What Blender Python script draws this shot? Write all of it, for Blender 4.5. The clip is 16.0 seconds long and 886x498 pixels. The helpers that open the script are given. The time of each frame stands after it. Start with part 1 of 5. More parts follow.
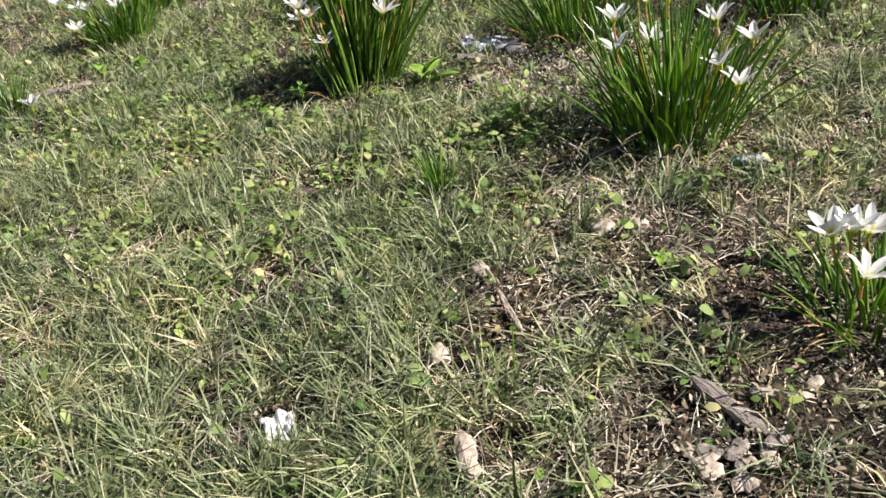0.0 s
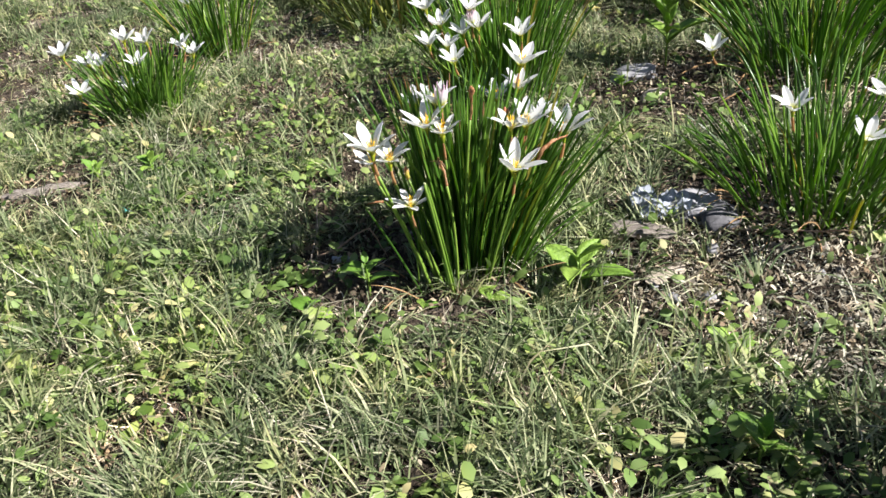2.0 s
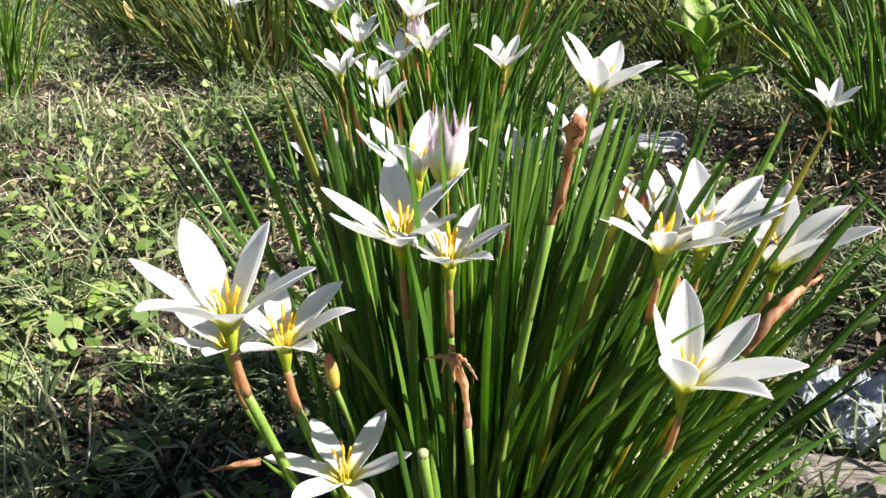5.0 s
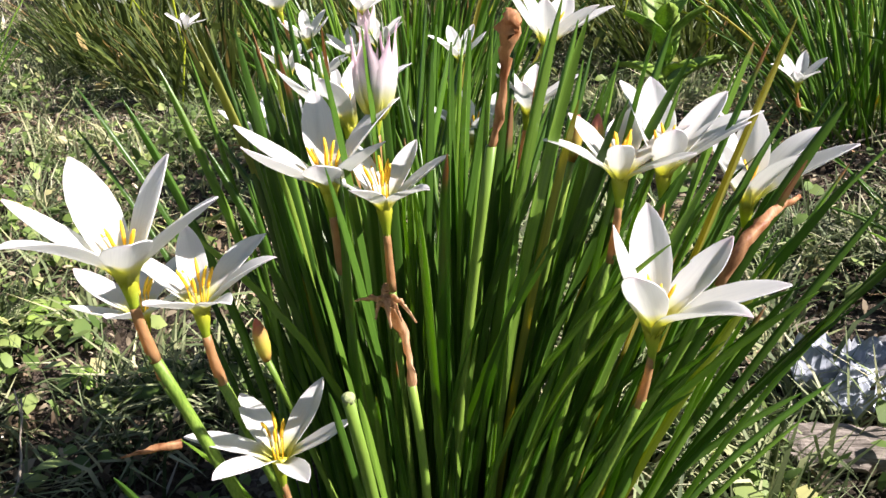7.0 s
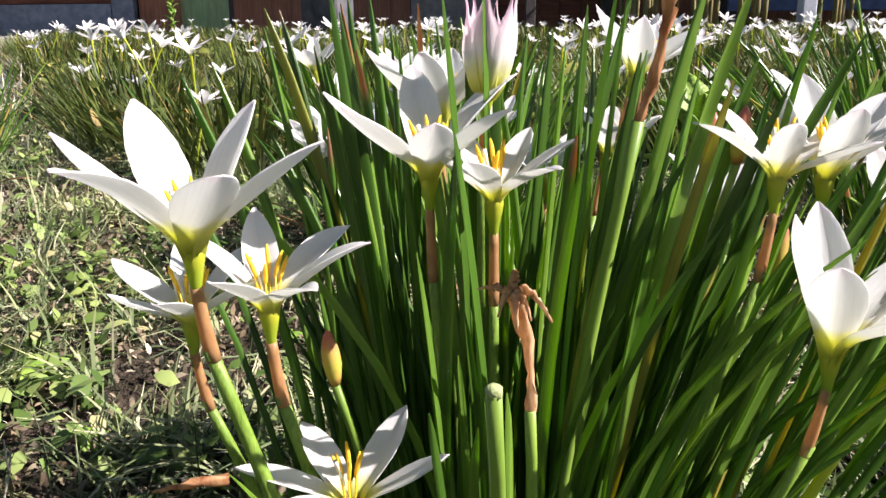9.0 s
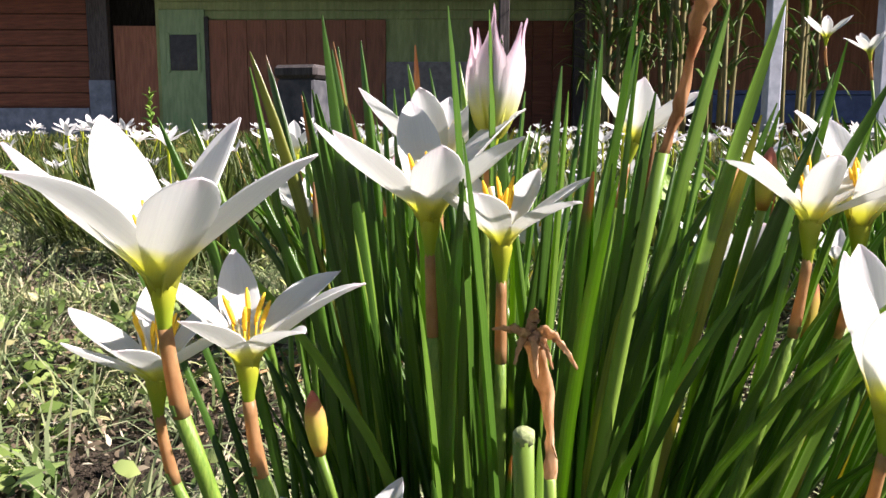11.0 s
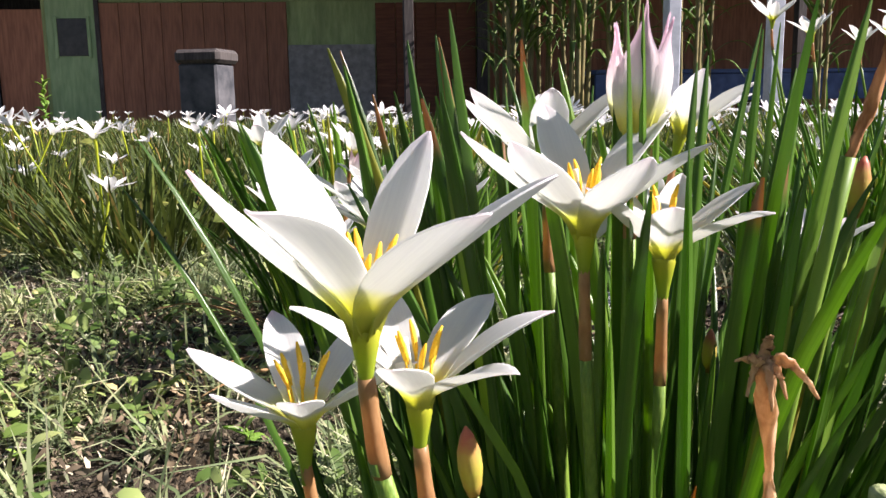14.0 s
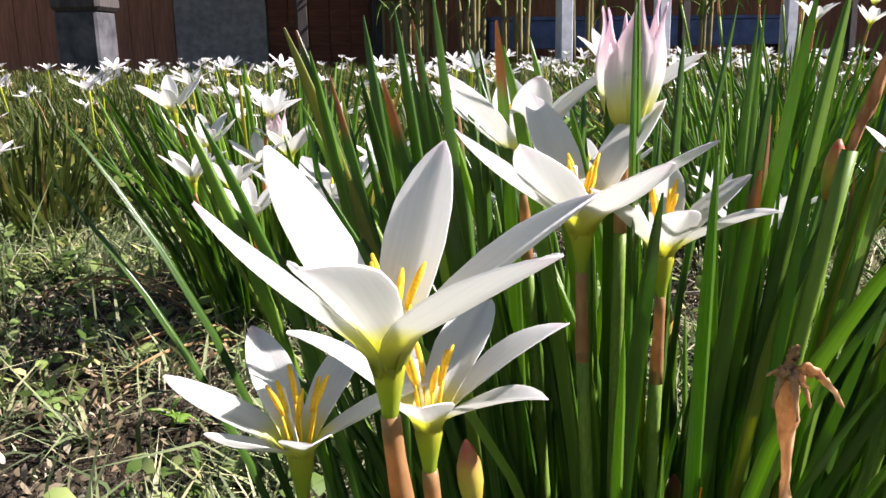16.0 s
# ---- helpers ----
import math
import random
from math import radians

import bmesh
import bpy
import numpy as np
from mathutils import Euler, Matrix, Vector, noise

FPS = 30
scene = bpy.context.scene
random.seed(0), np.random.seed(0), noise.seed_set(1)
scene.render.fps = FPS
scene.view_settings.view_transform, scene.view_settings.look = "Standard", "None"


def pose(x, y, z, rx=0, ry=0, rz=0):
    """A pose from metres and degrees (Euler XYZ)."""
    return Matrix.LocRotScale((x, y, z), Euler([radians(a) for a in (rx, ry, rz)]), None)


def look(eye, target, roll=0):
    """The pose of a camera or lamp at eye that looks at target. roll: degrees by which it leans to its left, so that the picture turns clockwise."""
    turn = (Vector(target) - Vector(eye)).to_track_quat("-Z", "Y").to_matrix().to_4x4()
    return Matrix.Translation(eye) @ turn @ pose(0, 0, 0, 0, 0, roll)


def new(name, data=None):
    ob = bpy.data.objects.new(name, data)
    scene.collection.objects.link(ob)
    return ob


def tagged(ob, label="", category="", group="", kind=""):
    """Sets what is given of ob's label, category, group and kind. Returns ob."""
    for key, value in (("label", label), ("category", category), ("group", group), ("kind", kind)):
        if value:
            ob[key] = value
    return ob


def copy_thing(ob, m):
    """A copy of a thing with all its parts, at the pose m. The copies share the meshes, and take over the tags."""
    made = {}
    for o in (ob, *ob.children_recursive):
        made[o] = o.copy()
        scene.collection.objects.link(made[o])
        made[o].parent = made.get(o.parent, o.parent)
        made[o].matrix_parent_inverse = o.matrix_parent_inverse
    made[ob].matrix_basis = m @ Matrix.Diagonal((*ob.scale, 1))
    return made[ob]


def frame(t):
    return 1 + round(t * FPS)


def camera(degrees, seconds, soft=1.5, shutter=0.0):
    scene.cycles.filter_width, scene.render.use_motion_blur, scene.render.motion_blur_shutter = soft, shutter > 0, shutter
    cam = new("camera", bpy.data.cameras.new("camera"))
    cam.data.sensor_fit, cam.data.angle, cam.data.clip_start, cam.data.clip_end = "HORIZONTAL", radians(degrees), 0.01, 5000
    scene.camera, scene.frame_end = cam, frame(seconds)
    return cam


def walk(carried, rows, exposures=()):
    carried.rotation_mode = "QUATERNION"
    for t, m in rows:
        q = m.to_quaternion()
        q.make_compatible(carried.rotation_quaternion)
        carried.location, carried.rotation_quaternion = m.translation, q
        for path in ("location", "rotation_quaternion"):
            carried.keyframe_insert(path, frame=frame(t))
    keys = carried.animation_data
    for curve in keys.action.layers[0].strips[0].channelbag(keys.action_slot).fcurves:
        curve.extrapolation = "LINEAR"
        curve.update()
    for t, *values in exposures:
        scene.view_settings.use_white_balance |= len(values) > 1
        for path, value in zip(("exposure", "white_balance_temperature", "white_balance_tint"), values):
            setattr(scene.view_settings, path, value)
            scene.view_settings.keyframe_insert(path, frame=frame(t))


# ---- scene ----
cam = camera(54.7, 16.0)
ROWS = [
    (0.0, 0.0283, 0.0219, 0.7119, 59.07, 8.11, 0.70),
    (0.5, 0.0594, 0.2434, 0.6979, 58.17, 6.98, 6.52),
    (1.0, 0.0047, 0.4447, 0.6940, 59.32, 6.32, 7.44),
    (1.5, -0.0454, 0.6951, 0.6815, 60.02, 4.20, 7.49),
    (2.0, -0.0981, 0.9261, 0.6891, 59.33, 6.08, 8.30),
    (2.5, -0.1423, 1.1982, 0.6881, 56.30, 5.55, 7.63),
    (3.0, -0.2654, 1.3992, 0.6258, 56.49, 4.04, 3.49),
    (3.5, -0.3068, 1.5410, 0.5732, 53.68, 3.97, 2.35),
    (4.0, -0.3117, 1.6086, 0.4918, 55.43, 2.35, 4.35),
    (4.5, -0.3146, 1.6200, 0.4342, 60.07, 1.25, 1.45),
    (4.7, -0.3073, 1.6212, 0.4231, 63.14, 0.58, 0.43),
    (6.8, -0.2796, 1.6343, 0.3675, 67.15, 3.58, -1.69),
    (7.0, -0.2806, 1.6441, 0.3584, 66.96, 3.40, -2.42),
    (7.5, -0.2820, 1.6645, 0.3346, 66.15, 2.61, -3.94),
    (8.0, -0.3095, 1.6868, 0.3209, 68.19, 2.39, -3.87),
    (8.5, -0.3156, 1.6842, 0.3086, 70.71, 1.61, -3.13),
    (9.0, -0.3239, 1.6862, 0.3029, 74.63, 0.59, -2.28),
    (9.2, -0.3275, 1.6868, 0.3029, 75.43, 0.68, -2.41),
    (11.3, -0.3334, 1.7178, 0.2767, 82.04, 0.00, -4.23),
    (11.5, -0.3353, 1.7223, 0.2762, 82.13, 0.55, -4.13),
    (12.0, -0.3415, 1.7295, 0.2786, 82.53, 1.23, -4.75),
    (12.5, -0.3526, 1.7326, 0.2819, 82.70, 1.35, -4.51),
    (13.0, -0.3711, 1.7330, 0.2778, 81.17, 0.95, -5.52),
    (13.5, -0.3848, 1.7386, 0.2836, 81.24, 0.46, -8.85),
    (14.0, -0.3972, 1.7434, 0.2860, 80.45, 0.85, -10.48),
    (14.5, -0.4020, 1.7497, 0.2874, 79.39, 1.39, -13.36),
    (15.0, -0.4086, 1.7545, 0.2911, 78.48, 1.36, -14.67),
    (15.5, -0.4118, 1.7597, 0.2942, 77.47, 1.05, -16.50),
    (16.0, -0.4169, 1.7656, 0.2978, 76.94, 1.13, -17.44),
]
walk(cam, [(t, pose(x, y, z, rx, ry, rz)) for t, x, y, z, rx, ry, rz in ROWS],
     exposures=[(0.0, 1.31, 6560, 18), (1.0, 1.33, 6480, 16), (2.0, 1.45, 6330, 14), (3.5, 1.72, 6340, 15), (4.2, 1.77, 6370, 16), (4.7, 1.66, 6420, 16),
                (7.0, 1.66, 6560, 20), (9.0, 1.64, 6580, 21), (12.0, 1.66, 6620, 22), (16.0, 1.64, 6560, 20)])

# ---- world, sun, exposure ----
SUN_DIR = Vector((0.80, -0.16, 0.70)).normalized()      # towards the sun
world = bpy.data.worlds.new("sky")
scene.world = world
world.use_nodes = True
wn = world.node_tree.nodes
sky = wn.new("ShaderNodeTexSky")
sky.sky_type, sky.sun_disc = "NISHITA", False
sky.sun_elevation = math.asin(SUN_DIR.z)
sky.sun_rotation = math.atan2(SUN_DIR.x, SUN_DIR.y)
world.node_tree.links.new(sky.outputs[0], wn["Background"].inputs[0])
wn["Background"].inputs[1].default_value = 0.037
sun = new("sun", bpy.data.lights.new("sun", "SUN"))
sun.data.energy, sun.data.angle, sun.data.color = 5.0, radians(0.55), (1.0, 0.955, 0.91)
sun.matrix_world = look(SUN_DIR * 30, (0, 0, 0))

# ---- materials ----
class Nodes:
    """A material under construction."""

    def __init__(self, name):
        self.mat = bpy.data.materials.new(name)
        self.mat.use_nodes = True
        self.tree = self.mat.node_tree
        self.bsdf = self.tree.nodes["Principled BSDF"]
        self.out = self.tree.nodes["Material Output"]

    def add(self, kind, **values):
        node = self.tree.nodes.new(kind)
        for key, value in values.items():
            node.inputs[key.replace("_", " ")].default_value = value
        return node

    def link(self, a, b):
        self.tree.links.new(a, b)

    def coords(self, which="Object"):
        return self.tree.nodes.new("ShaderNodeTexCoord").outputs[which]

    def noise(self, scale, detail=4.0, vector=None, rough=0.6):
        node = self.add("ShaderNodeTexNoise", Scale=scale, Detail=detail, Roughness=rough)
        if vector is not None:
            self.link(vector, node.inputs["Vector"])
        return node.outputs["Fac"]

    def ramp(self, fac, stops):
        node = self.add("ShaderNodeValToRGB")
        ramp = node.color_ramp
        while len(ramp.elements) < len(stops):
            ramp.elements.new(0.5)
        for element, (at, colour) in zip(ramp.elements, stops):
            element.position, element.color = at, (*colour, 1)
        self.link(fac, node.inputs[0])
        return node.outputs[0]

    def mix(self, fac, a, b, blend="MIX"):
        node = self.tree.nodes.new("ShaderNodeMix")
        node.data_type, node.blend_type = "RGBA", blend
        for socket, value in ((node.inputs[0], fac), (node.inputs[6], a), (node.inputs[7], b)):
            if isinstance(value, (int, float)):
                socket.default_value = value
            elif isinstance(value, tuple):
                socket.default_value = (*value, 1)
            else:
                self.link(value, socket)
        return node.outputs[2]

    def maths(self, op, a, b=0.0, c=0.0):
        node = self.tree.nodes.new("ShaderNodeMath")
        node.operation = op
        for socket, value in zip(node.inputs, (a, b, c)):
            if isinstance(value, (int, float)):
                socket.default_value = value
            else:
                self.link(value, socket)
        return node.outputs[0]

    def split(self, vector):
        node = self.tree.nodes.new("ShaderNodeSeparateXYZ")
        self.link(vector, node.inputs[0])
        return node.outputs

    def island(self):
        return self.tree.nodes.new("ShaderNodeNewGeometry").outputs["Random Per Island"]

    def chance(self):
        return self.tree.nodes.new("ShaderNodeObjectInfo").outputs["Random"]

    def bump(self, height, strength=0.3, distance=0.002):
        node = self.add("ShaderNodeBump", Strength=strength, Distance=distance)
        self.link(height, node.inputs["Height"])
        self.link(node.outputs[0], self.bsdf.inputs["Normal"])
        return node.outputs[0]

    def done(self, colour, rough=0.6, thin=0.0, spec=0.4, thin_tint=None):
        """thin: the share of light that passes through a thin leaf or petal."""
        if isinstance(colour, tuple):
            self.bsdf.inputs["Base Color"].default_value = (*colour, 1)
        else:
            self.link(colour, self.bsdf.inputs["Base Color"])
        self.bsdf.inputs["Roughness"].default_value = rough
        self.bsdf.inputs["Specular IOR Level"].default_value = spec
        if thin:
            through_it = self.add("ShaderNodeBsdfTranslucent")
            tinted = self.mix(1.0, colour, thin_tint, "MULTIPLY") if thin_tint else colour
            if isinstance(tinted, tuple):
                through_it.inputs[0].default_value = (*tinted, 1)
            else:
                self.link(tinted, through_it.inputs[0])
            blend = self.add("ShaderNodeMixShader", Fac=thin)
            self.link(self.bsdf.outputs[0], blend.inputs[1])
            self.link(through_it.outputs[0], blend.inputs[2])
            self.link(blend.outputs[0], self.out.inputs[0])
        return self.mat


def soil_material():
    n = Nodes("soil")
    c = n.coords()
    base = n.ramp(n.noise(9, 6, c), [(0.32, (0.028, 0.021, 0.016)), (0.52, (0.082, 0.064, 0.050)), (0.74, (0.25, 0.21, 0.172))])
    patch = n.ramp(n.noise(1.6, 3, c), [(0.42, (0, 0, 0)), (0.62, (1, 1, 1))])
    green = n.ramp(n.noise(30, 5, c), [(0.35, (0.018, 0.017, 0.011)), (0.7, (0.075, 0.068, 0.045))])
    grit = n.ramp(n.noise(140, 3, c), [(0.35, (0.45, 0.45, 0.45)), (0.65, (1.2, 1.15, 1.1))])
    colour = n.mix(1.0, n.mix(patch, base, green), grit, "MULTIPLY")
    n.bump(n.maths("ADD", n.noise(60, 6, c), n.noise(250, 3, c)), 0.9, 0.012)
    return n.done(colour, 0.95, spec=0.1)


def blade_material(name, stops, rough=0.55, thin=0.2):
    """Grass: each blade has its own shade."""
    n = Nodes(name)
    colour = n.ramp(n.island(), stops)
    c = n.coords()
    shade = n.ramp(n.noise(2.2, 3, c), [(0.35, (0.74, 0.78, 0.72)), (0.65, (1.15, 1.1, 1.0))])
    tone = n.ramp(n.noise(13, 2, c), [(0.34, (0.76, 0.80, 0.78)), (0.5, (1.0, 1.0, 0.96)), (0.68, (1.18, 1.08, 0.90))])
    return n.done(n.mix(1.0, n.mix(1.0, colour, shade, "MULTIPLY"), tone, "MULTIPLY"), rough, thin, 0.22)


def lily_leaf_material():
    n = Nodes("lily_leaf")
    c = n.coords()
    x, y, z = n.split(c)
    tint = n.ramp(n.chance(), [(0.0, (0.046, 0.112, 0.017)), (0.5, (0.088, 0.196, 0.029)), (0.95, (0.200, 0.340, 0.056)), (1.0, (0.33, 0.29, 0.07))])
    streak = n.ramp(n.noise(1.0, 4, n_scaled(n, c, (0.0, 7.0, 1.3))), [(0.3, (0.62, 0.68, 0.6)), (0.7, (1.28, 1.22, 1.1))])
    body = n.mix(1.0, tint, streak, "MULTIPLY")
    tip = n.ramp(n.maths("ADD", n.maths("MULTIPLY", z, 0.5), n.maths("MULTIPLY", n.maths("FRACT", n.maths("MULTIPLY", n.chance(), 17.0)), 0.5)), [(0.955, (0, 0, 0)), (0.968, (1, 1, 1))])
    n.bump(n.noise(1.0, 3, n_scaled(n, c, (0.0, 8.0, 0.8))), 0.35, 0.0006)
    return n.done(n.mix(tip, body, (0.25, 0.145, 0.07)), 0.28, 0.48, 0.5, (1.75, 1.6, 0.34))


def n_scaled(n, vector, scale):
    node = n.tree.nodes.new("ShaderNodeMapping")
    node.inputs["Scale"].default_value = scale
    n.link(vector, node.inputs[0])
    return node.outputs[0]


def petal_material(name, pink, foot_reach=1.0):
    """White petals with fine lengthwise veins, a yellow-green foot and a faintly pink tip; local z and x run along the petal."""
    n = Nodes(name)
    c = n.coords()
    reach = n.tree.nodes.new("ShaderNodeVectorMath")
    reach.operation = "LENGTH"
    n.link(c, reach.inputs[0])
    along = reach.outputs["Value"]
    foot = n.ramp(along, [(0.05 * foot_reach, (0.50, 0.52, 0.04)), (0.18 * foot_reach, (0.78, 0.79, 0.22)), (0.33 * foot_reach, (0.80, 0.81, 0.765)), (1.0, (0.81, 0.82, 0.81))])
    vein = n.ramp(n.noise(18, 2, n_scaled(n, c, (0.12, 5, 0.12))), [(0.35, (0.95, 0.95, 0.96)), (0.6, (1, 1, 1))])
    colour = n.mix(1.0, foot, vein, "MULTIPLY")
    blush = n.ramp(along, [(0.45 if pink > 0.5 else 0.86, (0, 0, 0)), (0.98, (1, 1, 1))])
    keep = n.maths("MULTIPLY", blush, pink)
    n.bump(n.noise(18, 2, n_scaled(n, c, (0.12, 5, 0.12))), 0.10, 0.004)
    return n.done(n.mix(keep, colour, (0.80, 0.42, 0.58)), 0.5, 0.58, 0.25)


def plain_material(name, a, b, scale=40, rough=0.7, thin=0.0, bump=0.3, spec=0.3, stretch=(1, 1, 1), deep=0.002):
    """Two shades mixed by noise, with the same noise as relief."""
    n = Nodes(name)
    c = n_scaled(n, n.coords(), stretch)
    fac = n.noise(scale, 5, c)
    coarse = n.ramp(n.noise(scale * 0.17, 3, c), [(0.3, (0.8, 0.8, 0.8)), (0.7, (1.15, 1.15, 1.15))])
    colour = n.mix(1.0, n.ramp(fac, [(0.32, a), (0.68, b)]), coarse, "MULTIPLY")
    if bump:
        n.bump(fac, bump, deep)
    return n.done(colour, rough, thin, spec)


def weed_leaf_material():
    n = Nodes("weed_leaf")
    c = n.coords()
    tint = n.ramp(n.chance(), [(0.0, (0.14, 0.28, 0.04)), (1.0, (0.27, 0.40, 0.08))])
    net = n.ramp(n.noise(22, 3, c), [(0.35, (0.7, 0.75, 0.65)), (0.65, (1.15, 1.12, 1.0))])
    n.bump(n.noise(12, 2, c), 0.2, 0.02)
    return n.done(n.mix(1.0, tint, net, "MULTIPLY"), 0.5, 0.35, 0.4, (1.2, 1.2, 0.6))


def tube_material():
    """Green below, yellow at the throat, along local z."""
    n = Nodes("flower_tube")
    c = n.coords()
    x, y, z = n.split(c)
    colour = n.ramp(n.maths("ADD", n.maths("MULTIPLY", z, 1.9), 0.62), [(0.0, (0.20, 0.33, 0.03)), (0.45, (0.36, 0.45, 0.03)), (0.72, (0.52, 0.53, 0.045)), (1.0, (0.60, 0.60, 0.08))])
    return n.done(colour, 0.42, 0.45, 0.4)


def bud_material():
    """Orange at the foot, yellow-green above it, flushed red towards the tip."""
    n = Nodes("bud_skin")
    x, y, z = n.split(n.coords("Generated"))
    mottled = n.maths("ADD", z, n.maths("MULTIPLY", n.maths("SUBTRACT", n.noise(160, 3, n.coords()), 0.5), 0.45))
    return n.done(n.ramp(mottled, [(0.05, (0.46, 0.24, 0.07)), (0.30, (0.50, 0.46, 0.07)), (0.62, (0.50, 0.36, 0.09)), (0.85, (0.48, 0.15, 0.09))]), 0.42, 0.3)


SOIL = soil_material()
GREEN = blade_material("green_grass", [(0.0, (0.036, 0.058, 0.018)), (0.42, (0.135, 0.182, 0.090)), (0.8, (0.27, 0.305, 0.170)), (1.0, (0.46, 0.45, 0.33))], 0.6, 0.22)
HALF_DRY = blade_material("half_dry_grass", [(0.0, (0.10, 0.105, 0.05)), (0.4, (0.26, 0.255, 0.175)), (0.75, (0.44, 0.415, 0.325)), (1.0, (0.66, 0.63, 0.53))], 0.65, 0.2)
DRY = blade_material("dry_grass", [(0.0, (0.19, 0.16, 0.125)), (0.5, (0.44, 0.395, 0.335)), (1.0, (0.68, 0.64, 0.57))], 0.7, 0.1)
LITTER = blade_material("plant_litter", [(0.0, (0.04, 0.03, 0.02)), (0.55, (0.17, 0.13, 0.095)), (0.88, (0.30, 0.245, 0.185)), (1.0, (0.46, 0.41, 0.34))], 0.85, 0.05)
CLOVER = blade_material("low_weeds", [(0.0, (0.048, 0.095, 0.018)), (0.48, (0.165, 0.26, 0.080)), (0.9, (0.32, 0.41, 0.155)), (0.98, (0.48, 0.44, 0.25))], 0.5, 0.35)
LEAF = lily_leaf_material()
DEAD_LEAF = plain_material("dead_lily_leaf", (0.24, 0.13, 0.055), (0.46, 0.31, 0.15), 60, 0.7, 0.2, 0.3)
PETAL = petal_material("white_petal", 0.12)
PETAL_TIPPED = petal_material("white_petal_pink_tip", 0.30)
PETAL_PINK = petal_material("pink_petal", 0.55, 1.5)
TUBE = tube_material()
STALK = plain_material("flower_stalk", (0.11, 0.215, 0.028), (0.21, 0.315, 0.05), 50, 0.42, 0.2, 0.2, stretch=(1, 1, 0.3))
SPATHE = plain_material("dry_spathe", (0.40, 0.21, 0.09), (0.58, 0.36, 0.17), 5, 0.40, 0.5, 0.06, stretch=(1.5, 1.5, 0.8))
ANTHER = plain_material("anther", (0.86, 0.53, 0.02), (0.97, 0.70, 0.06), 90, 0.6, 0.3)
PISTIL = plain_material("pistil", (0.75, 0.75, 0.55), (0.85, 0.85, 0.7), 60, 0.5)
BUD = bud_material()
CUT_END = plain_material("cut_scape", (0.17, 0.22, 0.08), (0.30, 0.33, 0.16), 900, 0.7)
WILTED = plain_material("wilted_petal", (0.46, 0.25, 0.12), (0.86, 0.61, 0.38), 300, 0.5, 0.55, 0.3, stretch=(1, 1, 0.3), deep=0.001)
SPENT = plain_material("spent_bloom", (0.26, 0.10, 0.04), (0.62, 0.36, 0.18), 260, 0.5, 0.4, 0.4, stretch=(1, 1, 0.25), deep=0.001)
WEED = weed_leaf_material()
TWIG = plain_material("twig", (0.16, 0.10, 0.06), (0.36, 0.26, 0.18), 120, 0.8)
PALE_TWIG = plain_material("pale_twig", (0.24, 0.20, 0.15), (0.42, 0.37, 0.29), 120, 0.8)
STONE = plain_material("stone", (0.16, 0.16, 0.165), (0.36, 0.36, 0.36), 45, 0.85, bump=0.7, deep=0.006)
DARK_STONE = plain_material("dark_stone", (0.05, 0.05, 0.053), (0.16, 0.16, 0.165), 40, 0.8, bump=0.7, deep=0.006)
PALE_STONE = plain_material("pale_stone", (0.24, 0.205, 0.16), (0.44, 0.385, 0.31), 70, 0.85, bump=0.5, deep=0.003)
PAPER = plain_material("paper", (0.50, 0.50, 0.50), (0.72, 0.71, 0.70), 60, 0.7, 0.2)
PLASTIC = plain_material("plastic_scrap", (0.22, 0.25, 0.28), (0.44, 0.47, 0.51), 40, 0.3)
TEAL = plain_material("teal_plastic", (0.05, 0.33, 0.32), (0.09, 0.45, 0.42), 40, 0.35)
BARK = plain_material("bark", (0.10, 0.086, 0.068), (0.27, 0.238, 0.20), 60, 0.9, bump=0.8, stretch=(1, 6, 6), deep=0.004)

# ---- ground ----
rng = np.random.default_rng(7)


def slope(x, y):
    """The height of the ground's broad form: level."""
    return 0.016 + 0.0 * (x + y)


def lumps(x, y):
    return (0.007 * np.sin(9.1 * x + 2.3 * y + 0.5) * np.sin(7.7 * y - 3.1 * x) + 0.005 * np.sin(23 * x - 11 * y) * np.sin(19 * y + 5 * x + 1.0)
            + 0.004 * np.sin(61 * x + 17 * y + np.sin(13 * y)) * np.sin(53 * y - 21 * x + np.sin(17 * x)))


def ground_z(x, y):
    near = np.exp(-((np.abs(x) / 5) ** 4 + (np.abs(y - 2) / 5) ** 4))
    return slope(x, y) + lumps(x, y) * near


def mesh_of(name, verts, faces, material, smooth=False):
    mesh = bpy.data.meshes.new(name)
    mesh.from_pydata([tuple(v) for v in verts], [], faces)
    mesh.materials.append(material)
    if smooth:
        mesh.polygons.foreach_set("use_smooth", [True] * len(mesh.polygons))
    mesh.update()
    return mesh


def array_mesh(name, verts, tris, material, smooth=False):
    """A mesh from numpy arrays of corners and triangles."""
    mesh = bpy.data.meshes.new(name)
    mesh.vertices.add(len(verts))
    mesh.vertices.foreach_set("co", np.asarray(verts, dtype=np.float32).ravel())
    tris = np.asarray(tris, dtype=np.int32)
    mesh.loops.add(tris.size)
    mesh.loops.foreach_set("vertex_index", tris.ravel())
    mesh.polygons.add(len(tris))
    mesh.polygons.foreach_set("loop_start", np.arange(0, tris.size, 3, dtype=np.int32))
    mesh.polygons.foreach_set("loop_total", np.full(len(tris), 3, dtype=np.int32))
    if smooth:
        mesh.polygons.foreach_set("use_smooth", np.ones(len(tris), dtype=bool))
    mesh.materials.append(material)
    mesh.update()
    mesh.validate()
    return mesh


def part(name, mesh, parent, m=None, label=""):
    ob = new(name, mesh)
    ob.parent = parent
    if m is not None:
        ob.matrix_basis = m
    return tagged(ob, label)


